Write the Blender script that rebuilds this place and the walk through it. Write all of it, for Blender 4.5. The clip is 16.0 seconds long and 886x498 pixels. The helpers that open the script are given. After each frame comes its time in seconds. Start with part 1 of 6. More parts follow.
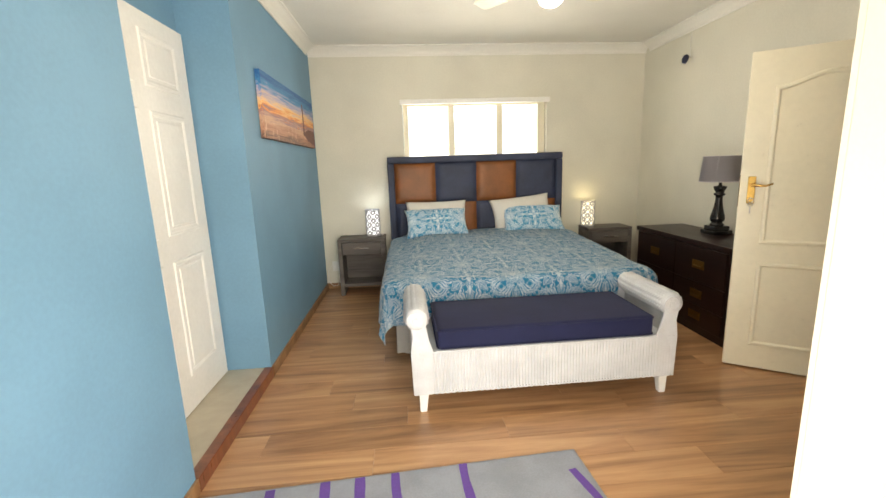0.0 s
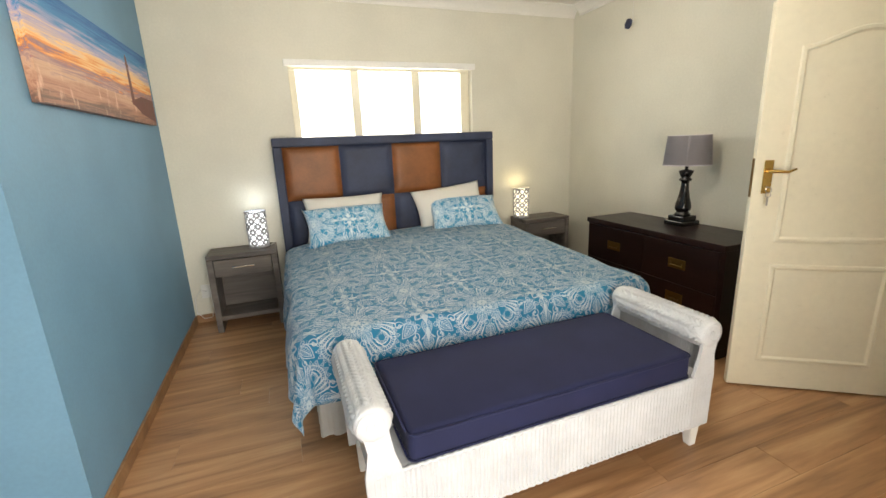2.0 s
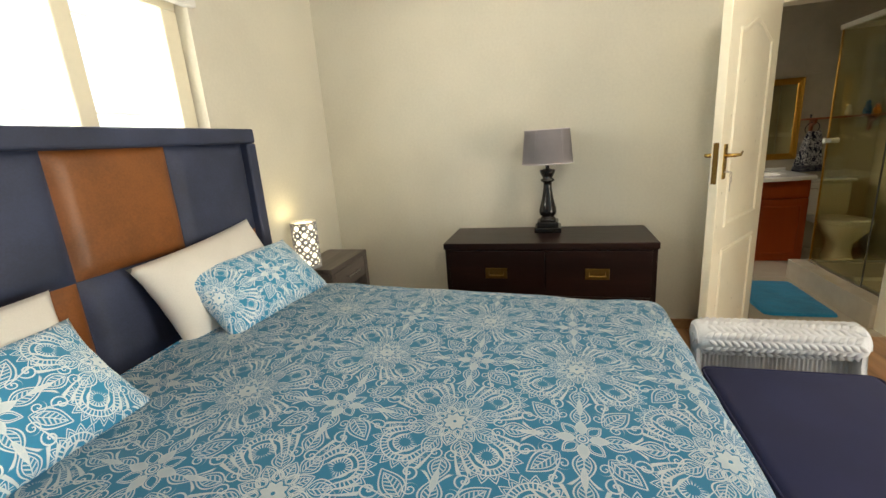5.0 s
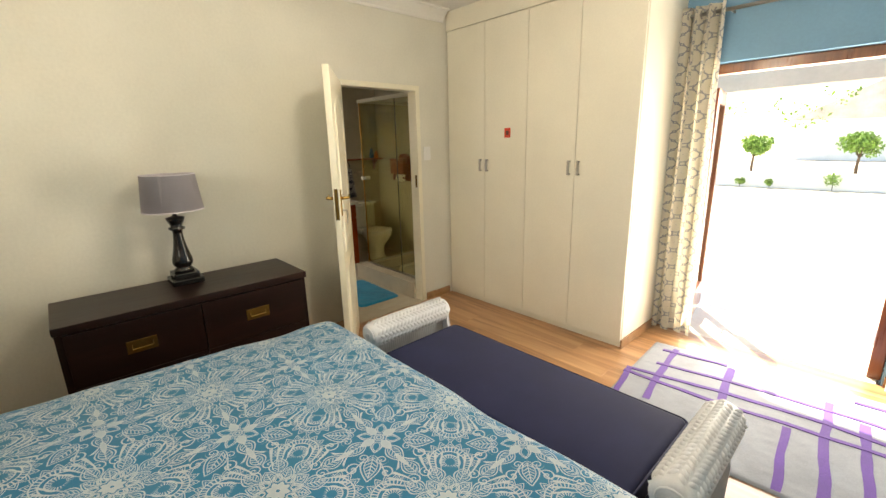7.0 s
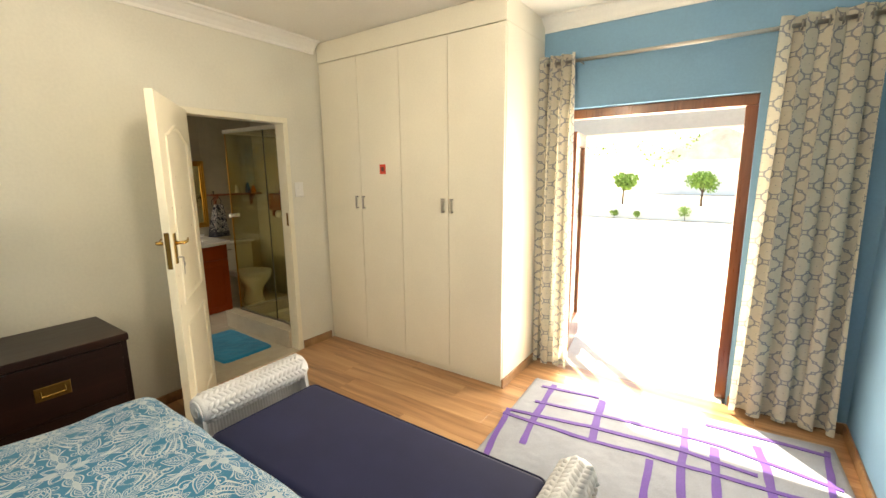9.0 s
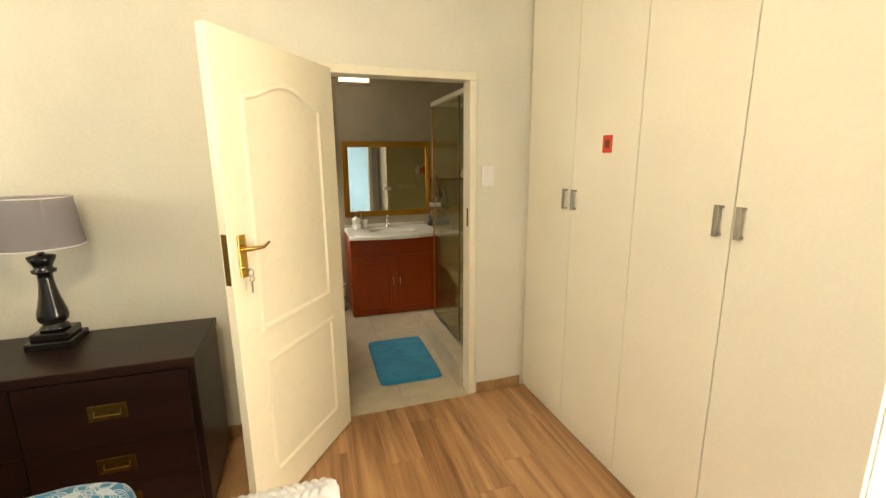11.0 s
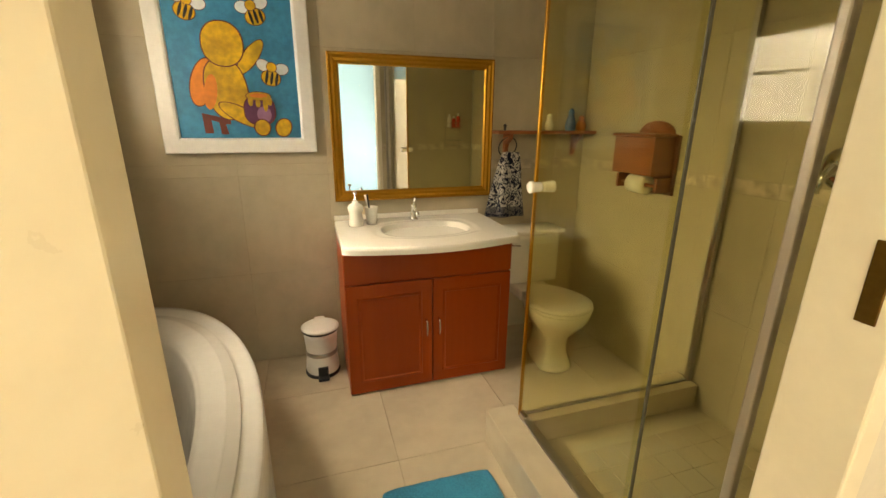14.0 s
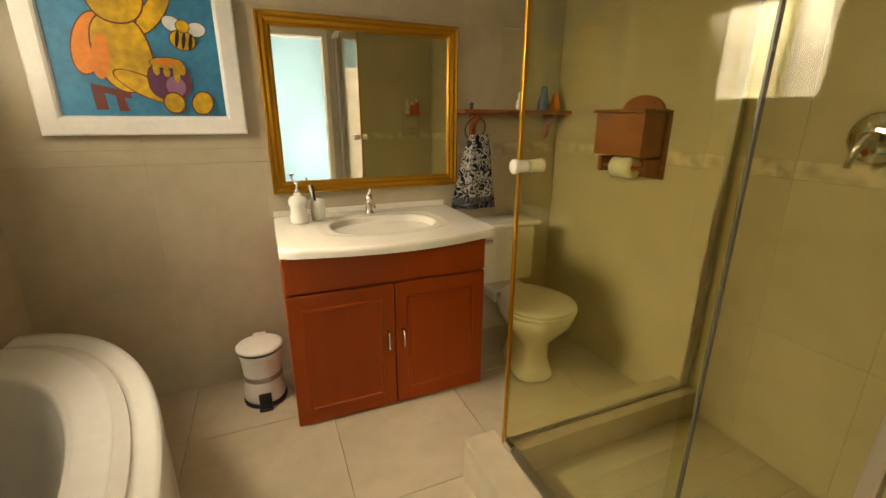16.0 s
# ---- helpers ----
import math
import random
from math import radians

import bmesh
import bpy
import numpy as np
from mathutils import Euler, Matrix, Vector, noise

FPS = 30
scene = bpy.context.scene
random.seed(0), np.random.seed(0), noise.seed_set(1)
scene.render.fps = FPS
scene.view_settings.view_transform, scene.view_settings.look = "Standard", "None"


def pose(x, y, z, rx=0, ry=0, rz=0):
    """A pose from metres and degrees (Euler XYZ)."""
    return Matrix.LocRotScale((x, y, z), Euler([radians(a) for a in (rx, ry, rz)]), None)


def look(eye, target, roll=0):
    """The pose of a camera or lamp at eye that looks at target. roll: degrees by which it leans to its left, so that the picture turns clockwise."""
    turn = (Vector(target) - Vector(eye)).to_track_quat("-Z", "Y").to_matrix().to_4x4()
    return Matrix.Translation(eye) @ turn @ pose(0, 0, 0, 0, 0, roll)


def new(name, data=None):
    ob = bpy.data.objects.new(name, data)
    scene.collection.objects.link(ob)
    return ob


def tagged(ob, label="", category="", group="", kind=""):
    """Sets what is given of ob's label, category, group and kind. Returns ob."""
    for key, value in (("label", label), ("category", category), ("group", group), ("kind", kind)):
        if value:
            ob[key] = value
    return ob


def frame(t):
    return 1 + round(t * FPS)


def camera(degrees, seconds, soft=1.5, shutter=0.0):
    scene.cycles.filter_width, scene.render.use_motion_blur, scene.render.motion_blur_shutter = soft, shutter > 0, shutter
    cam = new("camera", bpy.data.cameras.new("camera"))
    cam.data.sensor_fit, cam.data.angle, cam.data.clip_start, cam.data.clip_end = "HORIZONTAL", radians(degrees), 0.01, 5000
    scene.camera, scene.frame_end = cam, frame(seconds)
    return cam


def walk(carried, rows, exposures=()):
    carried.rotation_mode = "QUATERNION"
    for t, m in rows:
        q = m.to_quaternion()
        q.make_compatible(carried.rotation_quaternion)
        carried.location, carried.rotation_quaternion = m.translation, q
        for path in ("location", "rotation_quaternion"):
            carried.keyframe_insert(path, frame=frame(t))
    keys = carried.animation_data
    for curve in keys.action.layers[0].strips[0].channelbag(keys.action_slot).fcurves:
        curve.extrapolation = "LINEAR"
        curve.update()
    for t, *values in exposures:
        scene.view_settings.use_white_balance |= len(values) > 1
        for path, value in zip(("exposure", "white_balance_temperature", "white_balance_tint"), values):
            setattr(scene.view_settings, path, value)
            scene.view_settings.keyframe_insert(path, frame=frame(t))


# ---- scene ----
cam = camera(92.7, 16.0)
PATH = [
    (0, (-0.074, -0.133, 1.414), (0.086, 1.824, 1.032), -1.9),
    (0.5, (-0.084, 0.154, 1.407), (0.188, 2.091, 0.99), -2.1),
    (1, (-0.074, 0.414, 1.398), (0.315, 2.327, 0.959), -2.7),
    (1.5, (-0.134, 0.67, 1.429), (0.402, 2.54, 0.965), -2.5),
    (2, (-0.225, 0.927, 1.438), (0.445, 2.749, 0.956), -2.4),
    (2.5, (-0.315, 1.235, 1.445), (0.467, 3.002, 0.93), -2.6),
    (3, (-0.403, 1.619, 1.451), (0.543, 3.293, 0.903), -2.9),
    (5.5, (-0.268, 3.452, 1.390), (1.659, 3.444, 0.849), -4.2),
    (6, (-0.261, 3.623, 1.54), (1.558, 3.056, 0.931), -3.0),
    (6.5, (-0.299, 3.74, 1.546), (1.344, 2.744, 0.991), -1.9),
    (7, (-0.353, 3.768, 1.574), (1.076, 2.459, 1.082), -1.4),
    (7.5, (-0.406, 3.746, 1.58), (0.836, 2.247, 1.12), -1.0),
    (8, (-0.43, 3.717, 1.586), (0.635, 2.081, 1.152), -0.7),
    (8.5, (-0.423, 3.666, 1.599), (0.571, 1.979, 1.19), -0.7),
    (9, (-0.414, 3.437, 1.599), (0.714, 1.823, 1.245), -0.6),
    (9.5, (-0.393, 3.057, 1.597), (1.006, 1.669, 1.256), -0.9),
    (10, (-0.226, 2.68, 1.6), (1.437, 1.617, 1.274), -0.9),
    (10.2, (-0.148, 2.53, 1.596), (1.579, 1.574, 1.274), -1.1),
    (12.3, (1.473, 1.985, 1.53), (3.364, 1.673, 0.957), 0.4),
    (12.5, (1.646, 1.974, 1.53), (3.533, 1.653, 0.952), 0.5),
    (13, (2.031, 1.944, 1.486), (3.903, 1.547, 0.905), 0.5),
    (13.5, (2.294, 1.922, 1.478), (4.149, 1.457, 0.891), 0.1),
    (14, (2.492, 1.888, 1.412), (4.321, 1.317, 0.84), 0.4),
    (14.5, (2.627, 1.857, 1.377), (4.431, 1.206, 0.808), 0.5),
    (15, (2.724, 1.826, 1.376), (4.502, 1.112, 0.802), 0.4),
    (15.5, (2.781, 1.812, 1.355), (4.543, 1.062, 0.777), 0.3),
    (16, (2.807, 1.794, 1.319), (4.569, 1.053, 0.733), 0.2),
]
EXPOSURES = [(0, 1.6, 7300, 10), (3, 1.8, 6900, 10), (5.5, 1.85, 7500, 10), (8.5, 2.0, 7900, 10), (10, 2.1, 8500, 10), (12.5, 2.8, 9500, 10), (13.5, 2.95, 10200, 10), (14.2, 2.95, 10800, 10), (16, 2.9, 10900, 10)]
walk(cam, [(t, look(eye, target, roll)) for t, eye, target, roll in PATH], EXPOSURES)

# ---- world, sun, daylight in the openings ----
world = bpy.data.worlds.new("sky")
scene.world = world
world.use_nodes = True
wn = world.node_tree.nodes
sky = wn.new("ShaderNodeTexSky")
sky.sky_type = "NISHITA"
sky.sun_disc = False
sky.sun_elevation = radians(59)
sky.sun_rotation = radians(139)
wn["Background"].inputs["Strength"].default_value = 0.15
world.node_tree.links.new(sky.outputs[0], wn["Background"].inputs["Color"])

sun = new("sun", bpy.data.lights.new("sun", "SUN"))
sun.data.energy, sun.data.angle, sun.data.color = 5.0, radians(0.6), (1.0, 0.95, 0.86)
sun.matrix_world = look((0.79, -0.9, 2.0), (0, 0, 0))


def area(name, eye, target, sx, sy, watts, colour):
    lamp = bpy.data.lights.new(name, "AREA")
    lamp.shape, lamp.size, lamp.size_y, lamp.energy, lamp.color = "RECTANGLE", sx, sy, watts, colour
    ob = new(name, lamp)
    ob.matrix_world = look(eye, target)
    return ob


DAY = (1.0, 0.96, 0.88)
area("sky_in_patio_door", (0.18, -0.12, 1.0), (0.18, 2, 1.7), 1.05, 1.95, 28, DAY)
area("sky_in_bedroom_window", (0.77, 5.21, 1.74), (0.77, 3, 1.2), 1.55, 0.8, 10, DAY)
bath_sky = area("sky_in_bathroom_window", (4.36, 2.835, 1.67), (4.1, 0.9, 0.2), 0.49, 0.46, 1.45, (0.98, 0.98, 0.98))
bath_sky.data.spread = radians(80)
fan_lamp = new("fan_lamp", bpy.data.lights.new("fan_lamp", "POINT"))
fan_lamp.data.energy, fan_lamp.data.color, fan_lamp.data.shadow_soft_size = 9.0, (1.0, 0.95, 0.86), 0.09
fan_lamp.matrix_world = pose(0.88, 2.67, 2.25)


# ---- materials ----
def mat_new(name):
    m = bpy.data.materials.new(name)
    m.use_nodes = True
    return m, m.node_tree.nodes, m.node_tree.links, m.node_tree.nodes["Principled BSDF"]


class Net:
    """Small maths on node sockets."""

    def __init__(self, m):
        self.n, self.l = m.node_tree.nodes, m.node_tree.links

    def put(self, sock, v):
        if isinstance(v, (int, float)):
            sock.default_value = v
        elif isinstance(v, tuple):
            sock.default_value = v if len(v) == len(sock.default_value) else (*v, 1.0)
        else:
            self.l.new(v, sock)

    def m(self, op, a, b=0.0, c=0.0):
        nd = self.n.new("ShaderNodeMath")
        nd.operation = op
        for s, v in zip(nd.inputs, (a, b, c)):
            self.put(s, v)
        return nd.outputs[0]

    def add(self, a, b): return self.m("ADD", a, b)
    def sub(self, a, b): return self.m("SUBTRACT", a, b)
    def mul(self, a, b): return self.m("MULTIPLY", a, b)
    def mx(self, a, b): return self.m("MAXIMUM", a, b)
    def mn(self, a, b): return self.m("MINIMUM", a, b)

    def step(self, v, lo, hi):
        nd = self.n.new("ShaderNodeMapRange")
        nd.interpolation_type = "SMOOTHSTEP"
        for i, x in zip((0, 1, 2, 3, 4), (v, lo, hi, 0.0, 1.0)):
            self.put(nd.inputs[i], x)
        return nd.outputs[0]

    def mix(self, f, a, b):
        nd = self.n.new("ShaderNodeMix")
        nd.data_type = "RGBA"
        self.put(nd.inputs[0], f)
        self.put(nd.inputs[6], a)
        self.put(nd.inputs[7], b)
        return nd.outputs[2]

    def coord(self, which="Object", scale=(1, 1, 1), loc=(0, 0, 0), rot=(0, 0, 0)):
        tc = self.n.new("ShaderNodeTexCoord")
        mp = self.n.new("ShaderNodeMapping")
        mp.inputs["Scale"].default_value, mp.inputs["Location"].default_value = scale, loc
        mp.inputs["Rotation"].default_value = rot
        self.l.new(tc.outputs[which], mp.inputs["Vector"])
        return mp.outputs[0]

    def noise(self, vec, scale, detail=4.0, rough=0.55, dist=0.0):
        nd = self.n.new("ShaderNodeTexNoise")
        self.put(nd.inputs["Vector"], vec)
        nd.inputs["Scale"].default_value, nd.inputs["Detail"].default_value = scale, detail
        nd.inputs["Roughness"].default_value, nd.inputs["Distortion"].default_value = rough, dist
        return nd.outputs[0]

    def ramp(self, f, *stops):
        nd = self.n.new("ShaderNodeValToRGB")
        e = nd.color_ramp.elements
        while len(e) < len(stops):
            e.new(0.5)
        for el, (p, c) in zip(e, stops):
            el.position, el.color = p, (*c, 1)
        self.put(nd.inputs[0], f)
        return nd.outputs[0]

    def xyz(self, vec):
        nd = self.n.new("ShaderNodeSeparateXYZ")
        self.l.new(vec, nd.inputs[0])
        return nd.outputs

    def bump(self, bsdf, height, strength=0.2, distance=0.01):
        nd = self.n.new("ShaderNodeBump")
        nd.inputs["Strength"].default_value, nd.inputs["Distance"].default_value = strength, distance
        self.l.new(height, nd.inputs["Height"])
        self.l.new(nd.outputs[0], bsdf.inputs["Normal"])

    def random(self):
        return self.n.new("ShaderNodeObjectInfo").outputs["Random"]


def painted(name, colour, rough=0.55, vary=0.06, grain=40, bump=0.08, metal=0.0, stain=1.3):
    """A coat of paint, plaster, plastic or metal: cloudy tone and fine grain."""
    m, n, l, b = mat_new(name)
    k = Net(m)
    v = k.coord()
    cloud = k.noise(v, stain, 3)
    fine = k.noise(v, grain, 5)
    t = k.add(k.mul(k.sub(cloud, 0.5), 1.6), k.mul(k.sub(fine, 0.5), 0.8))
    dark = tuple(c * (1 - 2.2 * vary) for c in colour)
    lite = tuple(min(1, c * (1 + 1.4 * vary)) for c in colour)
    l.new(k.mix(k.step(t, -0.5, 0.5), dark, lite), b.inputs["Base Color"])
    l.new(k.add(rough - 0.06, k.mul(fine, 0.12)), b.inputs["Roughness"])
    b.inputs["Metallic"].default_value = metal
    if bump:
        k.bump(b, k.add(fine, k.mul(cloud, 0.5)), bump, 0.004)
    return m


def woody(name, dark, mid, lite, along="x", rough=0.4, scale=1.0, streak=1.0, coat=0.0):
    """Wood with long grain along an axis, knots and streaks, different from piece to piece."""
    m, n, l, b = mat_new(name)
    k = Net(m)
    s = {"x": (0.55, 7, 7), "y": (7, 0.55, 7), "z": (7, 7, 0.55)}[along]
    tc = n.new("ShaderNodeTexCoord")
    off = n.new("ShaderNodeVectorMath")
    off.operation = "ADD"
    l.new(tc.outputs["Object"], off.inputs[0])
    comb = n.new("ShaderNodeCombineXYZ")
    r = k.random()
    l.new(k.mul(r, 17.0), comb.inputs[0])
    l.new(k.mul(r, 31.0), comb.inputs[1])
    l.new(k.mul(r, 7.0), comb.inputs[2])
    l.new(comb.outputs[0], off.inputs[1])
    mp = n.new("ShaderNodeMapping")
    mp.inputs["Scale"].default_value = tuple(q * scale for q in s)
    l.new(off.outputs[0], mp.inputs["Vector"])
    broad = k.noise(mp.outputs[0], 1.0, 5, 0.6, 1.2 * streak)
    fine = k.noise(mp.outputs[0], 9.0, 4, 0.6, 0.3)
    t = k.add(k.mul(broad, 0.75), k.mul(fine, 0.25))
    t = k.add(t, k.mul(k.sub(r, 0.5), 0.09))
    l.new(k.ramp(t, (0.33, dark), (0.5, mid), (0.68, lite)), b.inputs["Base Color"])
    l.new(k.add(rough - 0.08, k.mul(fine, 0.16)), b.inputs["Roughness"])
    b.inputs["Coat Weight"].default_value = coat
    b.inputs["Coat Roughness"].default_value = 0.15
    k.bump(b, t, 0.12, 0.003)
    return m


def cloth(name, colour, vary=0.1, rough=0.85, weave=260, sheen=0.25, bump=0.25):
    m, n, l, b = mat_new(name)
    k = Net(m)
    v = k.coord()
    cloud = k.noise(v, 5, 4)
    fine = k.noise(v, weave, 2)
    t = k.add(k.mul(cloud, 0.6), k.mul(fine, 0.4))
    l.new(k.mix(k.step(t, 0.3, 0.7), tuple(c * (1 - vary) for c in colour), tuple(min(1, c * (1 + vary)) for c in colour)), b.inputs["Base Color"])
    b.inputs["Roughness"].default_value = rough
    b.inputs["Sheen Weight"].default_value = sheen
    k.bump(b, t, bump, 0.003)
    return m


def glass(name, tint=(0.97, 0.98, 0.97), base=0.045):
    """Thin clear sheet: it lets light through and mirrors more towards grazing angles."""
    m, n, l, b = mat_new(name)
    k = Net(m)
    n.remove(b)
    tr, gl, mix, lw = (n.new("ShaderNode" + q) for q in ("BsdfTransparent", "BsdfGlossy", "MixShader", "LayerWeight"))
    tr.inputs[0].default_value = (*tint, 1)
    gl.inputs["Roughness"].default_value = 0.0
    lw.inputs[0].default_value = 0.5
    l.new(k.add(base, k.mul(k.m("POWER", lw.outputs["Facing"], 4.0), 0.75)), mix.inputs[0])
    l.new(tr.outputs[0], mix.inputs[1])
    l.new(gl.outputs[0], mix.inputs[2])
    l.new(mix.outputs[0], n["Material Output"].inputs[0])
    return m


def glow(name, colour, strength):
    m, n, l, b = mat_new(name)
    b.inputs["Base Color"].default_value = (*[min(1, c) for c in colour], 1)
    b.inputs["Emission Color"].default_value = (*colour, 1)
    b.inputs["Emission Strength"].default_value = strength
    return m


def damask():
    """Teal cotton printed with white line mandalas and four-petal flowers in turn, by the cloth's own metres."""
    m, n, l, b = mat_new("teal_damask_cotton")
    k = Net(m)
    uv = k.coord("UV")
    px, py, _ = k.xyz(uv)
    px = k.add(px, k.mul(k.sub(k.noise(uv, 5, 2), 0.5), 0.012))
    py = k.add(py, k.mul(k.sub(k.noise(k.coord("UV", (1, 1, 1), (7.3, 2.1, 0)), 5, 2), 0.5), 0.012))
    P = 0.66
    W = 0.0019

    def line(d, w=W):
        return k.sub(1.0, k.step(k.m("ABSOLUTE", d), w * 0.55, w * 1.3))

    def inside(d):
        return k.step(d, 0.0008, -0.0008)

    def length(x, y):
        return k.m("SQRT", k.add(k.mul(x, x), k.mul(y, y)))

    pa, pb = k.mul(k.add(px, py), 1 / P), k.mul(k.sub(px, py), 1 / P)

    def cell(off, grow):
        """Metres about the nearest centre of one motif, on a lattice laid diagonally."""
        da = k.mul(k.sub(k.m("FRACT", k.add(pa, 0.5 - off)), 0.5), P * 0.5 / grow)
        db = k.mul(k.sub(k.m("FRACT", k.add(pb, 0.5 - off)), 0.5), P * 0.5 / grow)
        cx, cy = k.add(da, db), k.sub(da, db)
        return length(cx, cy), k.m("ARCTAN2", cy, cx)

    def wedge(r, th, cnt, turn):
        """Folds the plane into one of cnt mirrored wedges: along and across its middle line."""
        d = k.mul(k.sub(k.m("FRACT", k.add(k.mul(th, cnt / (2 * math.pi)), turn)), 0.5), 2 * math.pi / cnt)
        return k.mul(r, k.m("COSINE", d)), k.m("ABSOLUTE", k.mul(r, k.m("SINE", d)))

    def leaf(u, w, r0, r1, width, veins=0.0, fill=0.0, inner=True):
        """An outlined pointed leaf on a wedge's middle line."""
        t = k.mn(k.mx(k.mul(k.sub(u, r0), 1 / (r1 - r0)), 0.0), 1.0)
        d = k.sub(w, k.mul(k.m("SINE", k.mul(k.m("POWER", t, 0.8), math.pi)), width))
        span = k.mul(k.step(u, r0 - 0.002, r0 + 0.002), k.step(u, r1 + 0.002, r1 - 0.002))
        ins = k.mul(inside(d), span)
        ink = k.mul(line(d), span)
        if inner:
            ink = k.mx(ink, k.mul(line(k.add(d, width * 0.34), W * 0.7), ins))
        if veins:
            ph = k.m("FRACT", k.mul(k.sub(u, k.mul(w, 0.8)), veins))
            v = k.sub(1.0, k.step(k.m("ABSOLUTE", k.sub(ph, 0.5)), 0.14, 0.24))
            core = inside(k.add(d, width * 0.42))
            ink = k.mx(ink, k.mul(k.mx(k.mul(v, 0.85), line(w, W * 0.7)), k.mul(core, span)))
        if fill:
            ink = k.mx(ink, k.mul(ins, fill))
        return ink

    def spiral(u, w, cu, cw, radius, turns):
        dx, dy = k.sub(u, cu), k.sub(w, cw)
        r, th = length(dx, dy), k.m("ARCTAN2", dy, dx)
        ph = k.m("FRACT", k.sub(k.mul(r, turns / radius), k.mul(th, 1 / (2 * math.pi))))
        return k.mul(k.sub(1.0, k.step(k.m("ABSOLUTE", k.sub(ph, 0.5)), 0.10, 0.19)), k.step(r, radius, radius - 0.003))

    def plume(u, w, at, side, bend, r0, r1, thick):
        """A comma stroke sweeping outwards, thick at the tip."""
        t = k.mn(k.mx(k.mul(k.sub(u, r0), 1 / (r1 - r0)), 0.0), 1.0)
        mid = k.add(at, k.add(k.mul(t, side), k.mul(k.mul(t, t), bend)))
        half = k.mul(k.m("POWER", t, 1.4), thick)
        span = k.mul(k.step(u, r0, r0 + 0.01), k.step(u, r1, r1 - 0.005))
        return k.mul(k.step(k.m("ABSOLUTE", k.sub(w, mid)), k.add(half, 0.0016), half), span)

    def fan(u, w, at):
        """A scalloped shell: arcs, a ladder between two of them, and a rim of points."""
        du = k.sub(u, at)
        r, th = length(du, w), k.m("ARCTAN2", w, du)
        front = k.step(du, -0.022, -0.012)
        ink = k.mx(line(k.sub(r, 0.026)), k.mx(line(k.sub(r, 0.038)), line(k.sub(r, 0.054))))
        tick = k.sub(1.0, k.step(k.m("ABSOLUTE", k.sub(k.m("FRACT", k.mul(th, 5.2)), 0.5)), 0.12, 0.24))
        ink = k.mx(ink, k.mul(tick, k.mul(k.step(r, 0.037, 0.039), k.step(r, 0.055, 0.053))))
        zig = k.m("ABSOLUTE", k.sub(k.m("FRACT", k.mul(th, 2.6)), 0.5))
        ink = k.mx(ink, line(k.sub(r, k.add(0.057, k.mul(zig, 0.036))), W * 1.1))
        ink = k.mx(ink, k.mul(line(k.sub(r, k.add(0.050, k.mul(zig, 0.030)))), k.step(r, 0.054, 0.056)))
        small = k.sub(1.0, k.step(k.m("ABSOLUTE", k.sub(k.m("FRACT", k.mul(th, 3.0)), 0.5)), 0.16, 0.3))
        ink = k.mx(ink, k.mul(small, k.mul(k.step(r, 0.012, 0.014), k.step(r, 0.026, 0.024))))
        return k.mul(ink, front)

    def mandala():
        r, th = cell(0.0, 1.16)
        u8, w8 = wedge(r, th, 8, 0.5)
        v8, x8 = wedge(r, th, 8, 0.0)
        u4, w4 = wedge(r, th, 4, 0.5)
        d4, e4 = wedge(r, th, 4, 0.0)
        got = [leaf(u8, w8, 0.006, 0.028, 0.0065, 0, 0.95, False), line(k.sub(r, 0.006)), leaf(v8, x8, 0.026, 0.058, 0.011, 0.0), leaf(u8, w8, 0.030, 0.078, 0.018, 120.0),
               leaf(v8, x8, 0.060, 0.118, 0.022, 105.0), leaf(u4, w4, 0.112, 0.178, 0.022, 95.0), spiral(u4, w4, 0.102, 0.018, 0.019, 1.7),
               spiral(u4, w4, 0.168, 0.056, 0.022, 1.6), fan(d4, e4, 0.128)]
        for i in range(4):
            got.append(plume(u4, w4, 0.020 + 0.008 * i, 0.012 + 0.012 * i, 0.014, 0.082 - 0.003 * i, 0.158 - 0.008 * i, 0.0048))
        return got

    def flower():
        r, th = cell(0.5, 1.22)
        u4, w4 = wedge(r, th, 4, 0.5)
        d4, e4 = wedge(r, th, 4, 0.0)
        got = [leaf(u4, w4, 0.014, 0.056, 0.011, 0, 0.9, False), line(k.sub(r, 0.012)), line(k.sub(r, 0.006)), leaf(d4, e4, 0.016, 0.058, 0.014), leaf(u4, w4, 0.040, 0.108, 0.021, 100.0),
               leaf(d4, e4, 0.066, 0.150, 0.024, 95.0), spiral(d4, e4, 0.078, 0.024, 0.017, 1.7),
               leaf(u4, w4, 0.076, 0.132, 0.0055, 0, 0.9, False), plume(u4, w4, 0.004, 0.010, 0.016, 0.088, 0.124, 0.0045), plume(d4, e4, 0.022, 0.016, 0.006, 0.084, 0.128, 0.003)]
        return got

    inks = mandala() + flower()
    ink = inks[0]
    for q in inks[1:]:
        ink = k.mx(ink, q)
    ink = k.mul(ink, k.add(0.74, k.mul(k.noise(uv, 30, 2), 0.32)))
    teal = k.mix(k.noise(uv, 5, 4), (0.005, 0.225, 0.45), (0.008, 0.295, 0.55))
    l.new(k.mix(k.mn(ink, 1.0), teal, (0.80, 0.87, 0.90)), b.inputs["Base Color"])
    b.inputs["Roughness"].default_value = 0.6
    b.inputs["Sheen Weight"].default_value = 0.3
    k.bump(b, k.noise(uv, 420, 2), 0.15, 0.002)
    return m


